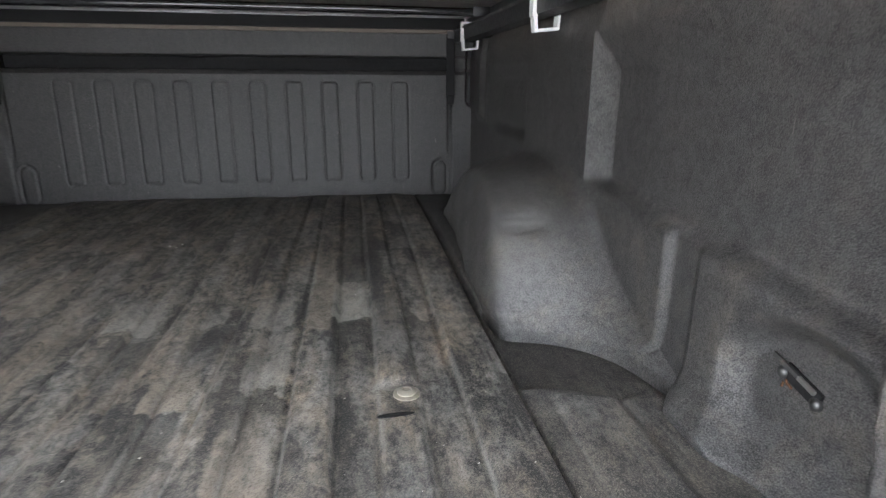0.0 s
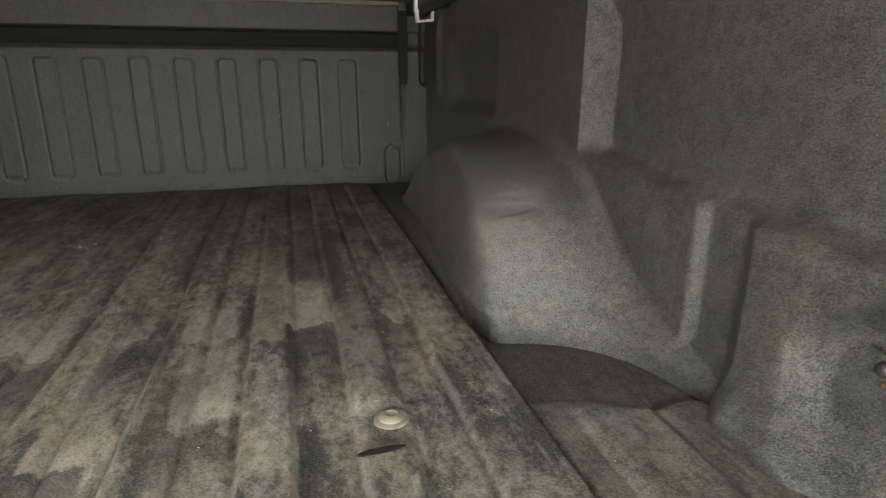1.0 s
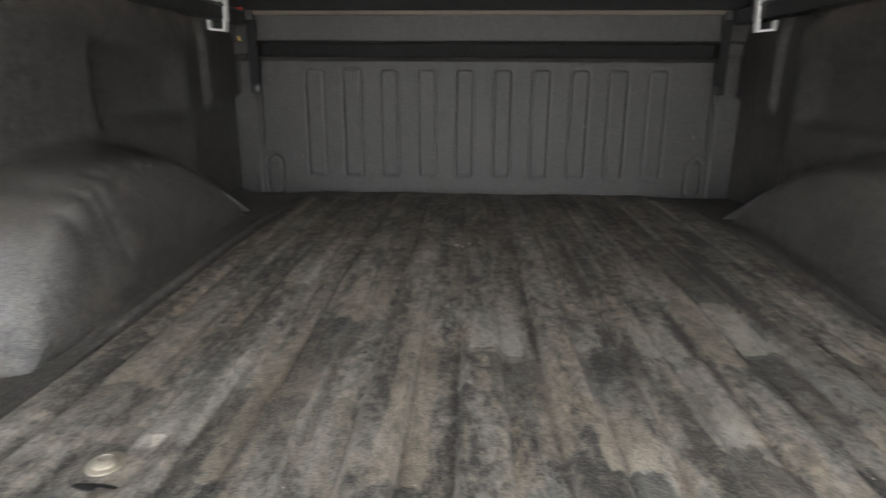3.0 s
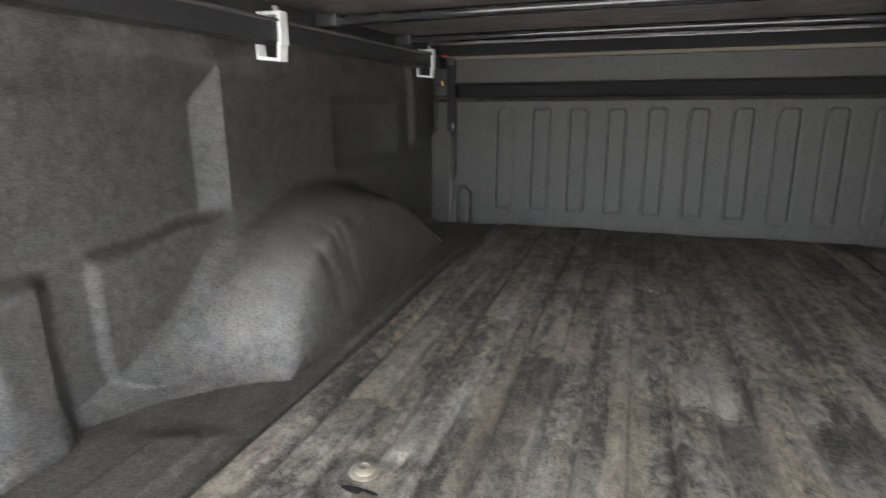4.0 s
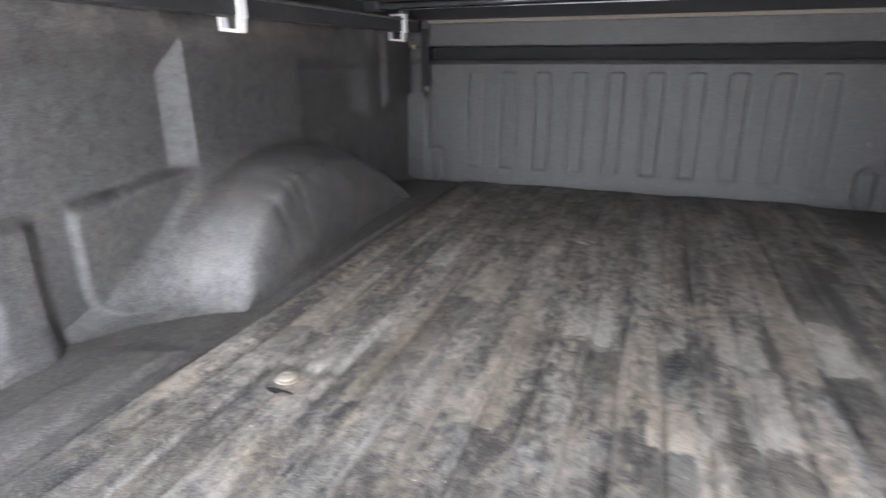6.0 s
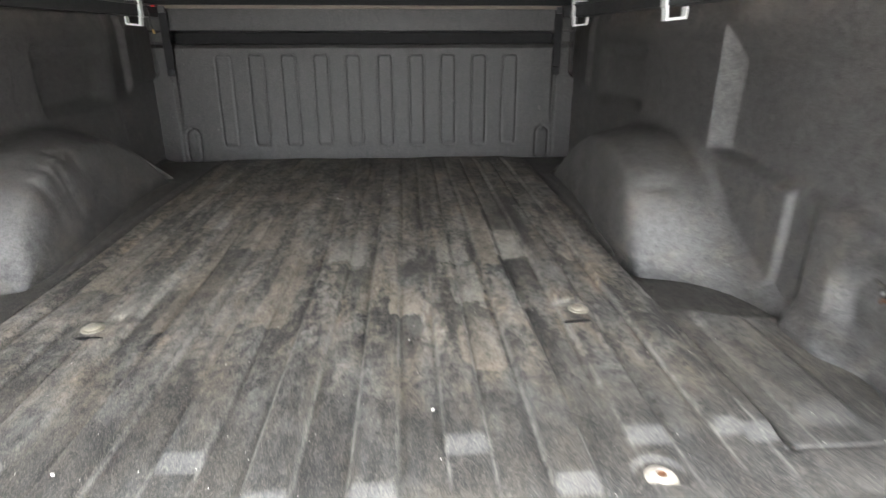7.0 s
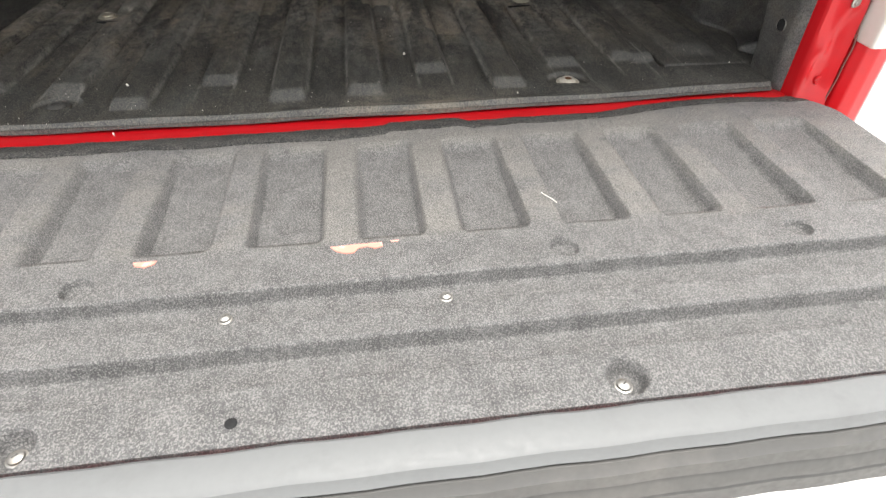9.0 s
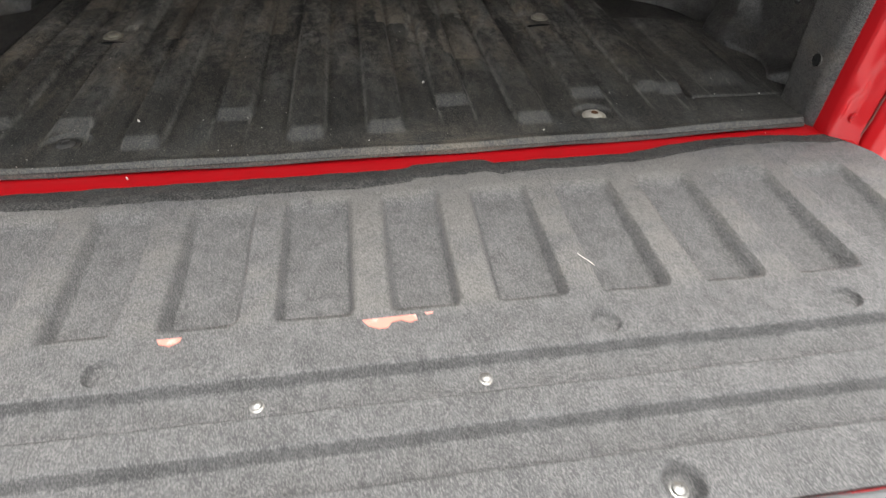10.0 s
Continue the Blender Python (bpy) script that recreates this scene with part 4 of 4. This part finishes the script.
def gate_height(x, y):
    z = 0.030 * np.clip(-0.25 - y, 0, 1)
    wide = 0.0335
    for i, px in enumerate(POCKETS):
        w = wide + 0.002 * math.sin(2.1 * i)
        m = box_mask(x, px - w - 0.004, px + w + 0.004, 0.0062) * smooth(-0.253, -0.246, y) * (1 - smooth(-0.072, -0.056, y))
        corner = smooth(0.0, 0.016, np.minimum(w + 0.004 - np.abs(x - px), 0.0) + 0.016)
        z = z - (0.0185 - 0.0085 * smooth(-0.20, -0.06, y)) * m * corner
    # hinge-side rim falls away
    z = z - 0.011 * smooth(-0.045, 0.0, y - gate_edge(x))
    # crease, then two long grooves
    z = z - 0.0012 * (1 - smooth(0.0, 0.004, np.abs(y + 0.262)))
    z = z - 0.0028 * np.exp(-((y + 0.3525) / 0.0024) ** 2) - 0.0150 * (1 - smooth(-0.3225, -0.3175, y)) * smooth(-0.360, -0.354, y)
    z = z - 0.0028 * np.exp(-((y + 0.4235) / 0.0024) ** 2) - 0.0150 * (1 - smooth(-0.3945, -0.3895, y)) * smooth(-0.431, -0.425, y)
    for dx, dy in DIMPLES:
        z = z - 0.0075 * (1 - smooth(0.0118, 0.0148, np.hypot(x - dx, y - dy)))
    for dx, dy in PLATE_SCREWS:
        z = z - 0.0150 * (1 - smooth(0.0115, 0.0182, np.hypot(x - dx, y - dy)))
    z = z - 0.002 * smooth(-0.470, -0.478, y)
    z = z - 0.012 * smooth(0.772, 0.79, np.abs(x))
    return z + 0.0006 * np.sin(40 * x) * np.sin(33 * y)


fine_x = [(x - 0.019, x + 0.019, 0.0016) for x, _ in DIMPLES + PLATE_SCREWS] + [(-0.024, -0.010, 0.0012)]
tx = lines(-0.79, 0.79, 0.0040, *fine_x)
ty = lines(-0.4808, 0.0, 0.006, (-0.364, -0.312, 0.0018), (-0.316, -0.278, 0.0016), (-0.4808, -0.44, 0.0022), (-0.470, -0.456, 0.0012), (-0.435, -0.38, 0.0018))
TX, TY = np.meshgrid(tx, ty, indexing="ij")
lift = smooth(-0.075, 0.0, TY)
TY = TY + lift * gate_edge(TX)
squeeze = 1 - 0.030 * smooth(-0.05, 0.01, TY)
gz = gate_height(TX, TY)
gtop = np.stack([TX * squeeze, TY, gz + 0.06], axis=-1)
gbot = np.stack([TX * squeeze, TY, np.where(TY > -0.05, gz + 0.06 - 0.008, -0.048 + 0.06)], axis=-1)
inner = finish(new("inner_liner", sheet_solid("inner_liner", gtop, gbot)), M_GATE, gate, "grey-black pebbled liner panel, red paint showing at worn spots")


def gate_part(name, bm, material, parent=None, label=""):
    bmesh.ops.transform(bm, matrix=gate_inv, verts=bm.verts)
    return part(name, bm, material, parent or gate, label)


sv = np.linspace(0, 1, 12)
HX, HV = np.meshgrid(lines(-0.765, 0.765, 0.0075), sv, indexing="ij")
HY = gate_edge(HX * 1.03) + 0.004 - (0.056 - 0.016 * smooth(0.0, 0.45, HX) + 0.0008 * np.sin(37 * HX) + 0.0006 * np.sin(140 * HX)) * (1 - HV)
HW = HX / (1 - 0.030 * smooth(-0.05, 0.01, HY))
HZ = gate_height(HW, np.minimum(HY, gate_edge(HW))) + 0.06 + 0.0016 + 0.0006 * np.sin(np.pi * HV) ** 2 - 0.0035 * smooth(0.85, 1.0, HV)
seal = finish(new("hinge_seal", sheet_solid("hinge_seal", np.stack([HX, HY, HZ], axis=-1), np.stack([HX, HY, HZ - 0.007], axis=-1))), M_SEAL, gate, "black rubber seal along the hinge edge")
thread = [(0.288, -0.196), (0.291, -0.202), (0.296, -0.209), (0.302, -0.214)]
gate_part("loose_thread", tube([(x, y, max(float(gate_height(np.array([x]), np.array([y]))[0]), -0.003) + 0.0012) for x, y in thread], 0.00045, 5), M_CRUMB, inner, "pale loose thread")
gate_part("outer_shell", block((1.56, 0.455, 0.050), (0, -0.2515, -0.0745), 0.012, 3), M_RED, label="red painted shell under the liner")
gate_part("red_edge", block((1.55, 0.012, 0.04), (0, -0.4745 - 0.006, -0.0212), 0.002, 1), M_RED)
capline = [(-0.4795, -0.030), (-0.4830, 0.0035), (-0.4865, 0.0065), (-0.5100, 0.0075), (-0.5150, 0.0050), (-0.5170, -0.0010), (-0.5195, -0.0040), (-0.5160, -0.0060), (-0.5000, -0.0200)]
skirtline = [(-0.4900, -0.0200), (-0.5155, -0.0065), (-0.5210, -0.0065), (-0.5235, -0.0110), (-0.5275, -0.0135), (-0.5290, -0.0260), (-0.5260, -0.0290), (-0.5285, -0.0320), (-0.5310, -0.0460), (-0.5280, -0.0490),
             (-0.5305, -0.0520), (-0.5310, -0.0700), (-0.5230, -0.0800), (-0.4870, -0.0800)]
wavy = lambda v: (v[0], v[1] + 0.0006 * math.sin(70 * v[0] + 9 * v[2]), v[2] + 0.0004 * math.sin(41 * v[0]))
gate_part("top_cap", extrude(capline, "x", -0.785, 0.785, 60, wavy), M_CAP, label="smooth scuffed grey plastic cap along the top edge")
gate_part("cap_skirt", extrude(skirtline, "x", -0.785, 0.785, 60, wavy), M_SKIRT, label="ribbed plastic skirt below the cap, its shade painted in as darker grey")


def screw(x, y, base, radius):
    z = base
    s = gate_part("screw", lathe([(radius * 1.25, 0), (radius * 1.25, 0.0012), (radius, 0.0016), (radius * 0.92, 0.0035), (radius * 0.55, 0.0048), (radius * 0.1, 0.0050)], 18, (x, y, z)), M_STEEL, label="shiny pan-head screw")
    gate_part("cross_slot", block((radius * 0.7, radius * 0.16, 0.0006), (x, y, z + 0.0049), turn=pose(0, 0, 0, 0, 0, 35)), M_DULL, s)


for x, y in GROOVE_SCREWS:
    screw(x, y, float(gate_height(np.array([x]), np.array([y]))[0]) - 0.0004, 0.0052)
for x, y in PLATE_SCREWS:
    screw(x, y, float(gate_height(np.array([x]), np.array([y]))[0]) - 0.0004, 0.0060)


for x, y in HOLES:
    z = float(gate_height(np.array([x]), np.array([y]))[0])
    # a black disc gives the darkness inside the screw hole
    gate_part("hole", lathe([(0.0046, -0.006), (0.0046, 0.0007), (0.0042, 0.0009), (0.0010, 0.0006)], 20, (x, y, z)), M_HOLE, inner, "screw hole drawn as a black disc for its dark inside")


def chip(points, y_shift=0.0):
    """A flake of bare paint lying on the liner."""
    bm = bmesh.new()
    lo, hi = [], []
    for x, y in points:
        z = float(gate_height(np.array([x]), np.array([y]))[0])
        lo.append(bm.verts.new((x, y, z - 0.001)))
        hi.append(bm.verts.new((x, y, z + 0.0012)))
    bm.faces.new(hi)
    bm.faces.new(lo[::-1])
    for i in range(len(points)):
        j = (i + 1) % len(points)
        bm.faces.new((lo[i], lo[j], hi[j], hi[i]))
    return bm


gate_part("paint_chip", chip([(0.050, -0.263), (0.062, -0.2625), (0.102, -0.262), (0.103, -0.270), (0.095, -0.2725), (0.087, -0.268), (0.078, -0.270), (0.074, -0.2765), (0.066, -0.277), (0.056, -0.272)]), M_CHIP, inner, "worn patch of bare red paint")
gate_part("paint_chip", chip([(-0.139, -0.2635), (-0.117, -0.263), (-0.118, -0.269), (-0.126, -0.2735), (-0.136, -0.270)]), M_CHIP, inner)
gate_part("paint_chip", chip([(0.111, -0.261), (0.120, -0.261), (0.118, -0.2635), (0.112, -0.2635)]), M_CHIP, inner)

# ---- soft cover over the bed, its rails and cross bows ----
cover = tagged(empty("tonneau_cover", pose(0, 1.0, 0.56)), "soft brown-black cover stretched over the truck bed", "bed cover")
cinv = pose(0, -1.0, -0.56)


def cover_part(name, bm, material, label=""):
    bmesh.ops.transform(bm, matrix=cinv, verts=bm.verts)
    return part(name, bm, material, cover, label)


kx, ky = lines(-0.945, 0.945, 0.03), lines(-0.07, 2.02, 0.02)
KX, KY = np.meshgrid(kx, ky, indexing="ij")
KZ = 0.6060 + 0.004 * (1 - (KX / 0.95) ** 2) + (0.0018 * np.sin(23 * KY + 3 * np.sin(5 * KX)) + 0.001 * np.sin(17 * KX + 30 * KY)) * (1 - smooth(0.70, 0.80, np.abs(KX))) * (1 - smooth(1.88, 1.94, KY))
und = np.stack([KX, KY - 1.0, KZ - 0.56], axis=-1)[::-1]
finish(new("fabric", sheet_solid("fabric", und, und + np.array([0, 0, 0.006]))), M_FABRIC, cover, "creased brown-black fabric underside")
for sign in (1, -1):
    prof = [(0.757, 0.526), (0.775, 0.523), (0.800, 0.526), (0.796, 0.526), (0.796, 0.5655), (0.945, 0.5675), (0.945, 0.6055), (0.802, 0.6055), (0.800, 0.572), (0.795, 0.5670), (0.762, 0.5660), (0.757, 0.5620)]
    pts = [(sign * a, b) for a, b in prof]
    cover_part("side_rail", extrude(pts if sign > 0 else pts[::-1], "y", 0.03, 1.944, 1), M_RAIL, "black aluminium side rail")
    lip = [(0.7500, 0.5620), (0.7500, 0.5655), (0.7640, 0.5685), (0.7640, 0.5662), (0.7560, 0.5600)]
    pts = [(sign * a, b) for a, b in lip]
    cover_part("rail_lip", extrude(pts if sign > 0 else pts[::-1], "y", 0.032, 1.942, 1), M_DUSTY, "dusty worn lip along the rail")
    for by in (1.17, 1.60):
        cover_part("bow_socket", block((0.05, 0.035, 0.028), (sign * 0.772, by, 0.590), 0.005, 2), M_RAIL)
for by in (1.17, 1.60):
    cover_part("cross_bow", tube([(x, by, 0.5885 + 0.004 * math.cos(x * 1.9)) for x in np.linspace(-0.77, 0.77, 17)], 0.0115, 14), M_BOW, "glossy black cross tube")
cover_part("front_rail", extrude([(1.945, 0.569), (2.06, 0.569), (2.06, 0.6055), (1.945, 0.6055)], "x", -0.94, 0.94), M_STRAP)

# ---- white rail clamps ----
def clamp_frame(sign):
    """Looking along the bed: a C of flat bar that grips the rail and reaches under it."""
    t = 0.0055
    outer = [(0.050, 0.088), (0.0, 0.088), (0.0, 0.030), (0.003, 0.028), (0.006, 0.0), (0.056, 0.005), (0.058, 0.032), (0.053, 0.032), (0.051, 0.0105), (0.0125, 0.0065), (0.0095, 0.034), (0.0065, 0.036), (0.0065, 0.082), (0.050, 0.082)]
    pts = [(sign * a, b) for a, b in outer]
    return extrude(pts if sign > 0 else pts[::-1], "y", -0.012, 0.012)


def rail_clamp(sign, y):
    c = tagged(empty("rail_clamp", pose(sign * 0.748, y, 0.492)), "white C-shaped clamp gripping the black cover rail", "clamp", "rail clamps")
    part("clamp_frame", clamp_frame(sign), M_WHITE, c, soft=False)
    jaw = [(0.0085, 0.030), (0.0085, 0.066), (0.0235, 0.066), (0.0235, 0.0585), (0.0165, 0.0585), (0.0165, 0.044), (0.0130, 0.044), (0.0125, 0.030)]
    pts = [(sign * a, b) for a, b in jaw]
    part("jaw", extrude(pts if sign > 0 else pts[::-1], "y", -0.0085, 0.0085), M_WHITE, c, soft=False)
    part("bolt", lathe([(0.0032, 0.050), (0.0032, 0.092), (0.0058, 0.092), (0.0058, 0.097), (0.004, 0.098)], 10, (sign * 0.0165, 0, 0)), M_STEEL, c)
    return c


for sign in (1, -1):
    for y in ((0.285, 1.03, 1.79) if sign > 0 else (0.96, 1.79)):
        rail_clamp(sign, y)

# ---- floor bolts ----
def floor_bolt(x, y, z, bright, rusty=False):
    b = tagged(empty("floor_bolt", pose(x, y, z)), "round-headed metal bolt with washer sunk in the floor liner" if bright else "dull dark bolt with washer in the floor liner", "bolt", "floor bolts")
    part("washer", lathe([(0.0185, 0), (0.0185, 0.0022), (0.0168, 0.0032), (0.0125, 0.0034)], 24), M_PALE if rusty else M_BOLT if bright else M_DULL, b)
    part("head", lathe([(0.0132, 0.0028), (0.0130, 0.0052), (0.0106, 0.0072), (0.0066, 0.0080), (0.0062, 0.0066), (0.0010, 0.0062)], 22), M_PALE if rusty else M_BOLT if bright else M_DULL, b)
    part("socket", lathe([(0.0060, 0.0066), (0.0056, 0.0076), (0.0040, 0.0070), (0.0008, 0.0068)], 16), M_RUST if rusty else M_BOLT if bright else M_DULL, b, "rusty hollow in the bolt head" if rusty else "")
    return b


for i, (x, y) in enumerate(BOLTS + REAR_BOLTS):
    floor_bolt(x, y, float(floor_height(np.array([x]), np.array([y]))[0]) - 0.0006, i != 3, i == 2)

# thin black ovals stand for the shade at each bolt recess's near edge
for sx, sy, turn in RECESS_SHADES:
    z = float(floor_height(np.array([sx]), np.array([sy]))[0])
    part("drain_slot", lathe([(0.024, -0.001), (0.024, 0.0008), (0.021, 0.0011), (0.002, 0.0006)], 28, (sx, sy, z - 0.0002), pose(0, 0, 0, 0, 0, turn) @ Matrix.Diagonal((1.0, 0.20, 1.0, 1.0))), M_HOLE, floor, "narrow dark oval painted in for shade at the recess edge beside the bolt")

# ---- tie-down levers in the side liners ----
for sign in (1, -1):
    wx = sign * (float(side_face(np.array([0.315]), np.array([0.112]))[0]) - 0.001)
    t = tagged(empty("tie_down", pose(wx, 0.315, 0.112)), "black tie-down plate with a bright steel lever and two bolts", "tie-down", "tie-downs")
    tilt = pose(0, 0, 0, 14, 0, 0)
    part("plate", block((0.005, 0.050, 0.019), (0, -0.006, -0.003), 0.0024, 2, tilt), M_HOLE, t)
    lever = part("lever", block((0.0030, 0.060, 0.0058), (-sign * 0.0050, 0.004, 0.0065), 0.0013, 2, tilt), M_DULL, t, "dull steel lever with a brighter end")
    part("lever_tip", block((0.0036, 0.024, 0.0056), (-sign * 0.0052, -0.0145, 0.0020), 0.0014, 2, tilt), M_STEEL, lever)
    for by in (-0.027, 0.020):
        part("bolt", lathe([(0.0072, 0), (0.0070, 0.0020), (0.0060, 0.0042), (0.0040, 0.0058), (0.0012, 0.0065)], 18, (-sign * 0.001, by, -0.006 + 0.22 * by), pose(0, 0, 0, 0, -sign * 90, 0)), M_GREY, t, "domed steel bolt head")
    for k, (by, bz) in enumerate(((0.008, -0.012), (0.013, -0.010), (0.018, -0.015))):
        part("rust_flake", block((0.0022, 0.007, 0.0032), (-sign * 0.002, by, bz), 0.0009, 1, pose(0, 0, 0, 25 + 40 * k, 0, 0)), M_RUST, t)

# ---- holes and scuffs on the rear posts of the liner ----
for sign in (1, -1):
    wall = bpy.data.objects["wall_east" if sign > 0 else "wall_west"]
    for hy, hz, r in ((0.106, 0.073, 0.0095), (0.125, 0.212, 0.006), (0.120, 0.335, 0.010)):
        wx = sign * (float(side_face(np.array([hy]), np.array([hz]))[0]) - 0.0022)
        part("hole_rim", lathe([(r * 1.14, 0), (r * 1.12, 0.0010), (r * 1.05, 0.0014), (r, 0.0005), (r, -0.004)], 18, (wx, hy, hz), pose(0, 0, 0, 0, -sign * 90, 0)), M_SIDE, wall)
        # black disc painted in for the unlit depth of the hole
        part("hole", lathe([(r * 0.98, -0.001), (r * 0.98, 0.0007), (r * 0.5, 0.0008)], 18, (wx, hy, hz), pose(0, 0, 0, 0, -sign * 90, 0)), M_HOLE, wall)

for k, (py, pz, ph) in enumerate(((0.160, 0.235, 0.010), (0.163, 0.222, 0.014), (0.155, 0.218, 0.006), (0.166, 0.207, 0.007), (0.150, 0.225, 0.004), (0.146, 0.212, 0.004))):
    px = float(side_face(np.array([py - 0.012]), np.array([pz]))[0]) - 0.0008
    part("paint_scuff", block((0.0016, 0.0018 + 0.0008 * (k % 2), ph * 0.75), (px, py - 0.012, pz), 0.0006, 1, pose(0, 0, 0, 14 + 9 * k, 0, 0)), M_WHITE, bpy.data.objects["wall_east"], "white paint scuff" if k == 0 else "")

# ---- straps on the front pillars ----
for sign in (1, -1):
    st = tagged(empty("strap", pose(sign * 0.741, 1.946, 0.32)), "black webbing strap with a plastic buckle hanging on the bulkhead", "strap", "cover straps")
    part("webbing", block((0.030, 0.0035, 0.215), (0, -0.002, 0.125), 0.0012, 1), M_STRAP, st)
    part("buckle", block((0.026, 0.012, 0.030), (0, -0.006, 0.012), 0.004, 2), M_BOW if sign < 0 else M_STRAP, st, "glossy black buckle" if sign < 0 else "matt black buckle")
    part("loose_end", tube([(0, -0.004, 0.0), (0.002 * sign, -0.008, -0.014), (-0.004 * sign, -0.006, -0.022)], 0.004, 6), M_RUBBER, st)
    part("top_clip", block((0.024, 0.010, 0.024), (0, -0.004, 0.232), 0.003, 2), M_RAIL, st)

# ---- thin wire hanging by the clamp ----
w = tagged(empty("wire", pose(-0.735, 1.80, 0.50)), "thin wire with a red sleeve hanging by the rail clamp", "wire")
part("strand", tube([(0, 0, 0.06), (0.004, 0.004, 0.03), (0.0, 0.01, 0.0), (0.006, 0.012, -0.022)], 0.0016, 6), M_RUBBER, w)
part("sleeve", tube([(0.012, 0.006, 0.058), (0.026, 0.008, 0.058)], 0.003, 8), M_WIRE, w, "red sleeve")
part("brass_end", tube([(0.005, 0.011, -0.018), (0.008, 0.012, -0.032)], 0.0034, 8), M_BRASS, w, "brass end")

# ---- loose foam strip on the rear post ----
bm = bmesh.new()
strip = [((0.744, 0.166, 0.318), 0.003), ((0.740, 0.150, 0.314), 0.010), ((0.737, 0.141, 0.335), 0.009), ((0.734, 0.130, 0.370), 0.006), ((0.730, 0.122, 0.405), 0.008), ((0.728, 0.114, 0.450), 0.007)]
rows = []
for (x, y, z), wd in strip:
    rows.append([bm.verts.new((x, y - wd, z - wd * 0.4)), bm.verts.new((x - 0.004, y, z)), bm.verts.new((x, y + wd, z + wd * 0.4)), bm.verts.new((x + 0.004, y, z))])
for p, q in zip(rows, rows[1:]):
    for i in range(4):
        bm.faces.new((p[i], p[(i + 1) % 4], q[(i + 1) % 4], q[i]))
bm.faces.new(rows[0])
bm.faces.new(rows[-1][::-1])
tagged(part("foam_strip", bm, M_FOAM), "torn pinkish foam strip peeling off the rear post", "foam strip")

# ---- crumbs and grit on the liner ----
CRUMBS = [(0.086, 1.291, 4), (-0.064, 1.282, 6), (-0.050, 1.282, 4), (-0.035, 1.283, 4), (0.469, 1.385, 4), (0.323, 1.94, 4), (0.170, 0.265, 5), (0.724, 0.164, 4), (0.140, 0.453, 3), (-0.260, 0.164, 6), (-0.248, 0.036, 5), (0.33, 0.085, 4), (0.46, 0.55, 3)]
rng = random.Random(7)
bm = bmesh.new()


def crumb(x, y, z, r):
    m = Matrix.LocRotScale((x, y, z + r * 0.4), Euler([rng.uniform(0, 6) for _ in range(3)]), (r, r * rng.uniform(0.5, 0.9), r * rng.uniform(0.4, 0.7)))
    bmesh.ops.create_icosphere(bm, subdivisions=1, radius=1.0, matrix=m)


spots = [(x, y, r * 0.0006) for x, y, r in CRUMBS]
for _ in range(190):
    spots.append((rng.uniform(-0.55, 0.70), 0.05 + 0.5 * rng.random() ** 1.8, rng.uniform(0.0003, 0.0008) if rng.random() < 0.8 else rng.uniform(0.0008, 0.0013)))
for _ in range(25):
    spots.append((rng.uniform(-0.5, 0.55), rng.uniform(0.5, 1.9), rng.uniform(0.0005, 0.0012)))
for x, y, r in spots:
    crumb(x, y, float(floor_height(np.array([x]), np.array([y]))[0]), r)
for _ in range(26):
    y, z = rng.uniform(0.75, 1.25), rng.uniform(0.03, 0.21)
    sx = float(side_face(np.array([y]), np.array([z]))[0])
    if sx < 0.78:
        crumb(rng.choice((-1, 1)) * sx, y, z, rng.uniform(0.0006, 0.0014))
tagged(part("grit", bm, M_CRUMB), "scattered pale crumbs and grit on the liner", "grit", kind="stuff")
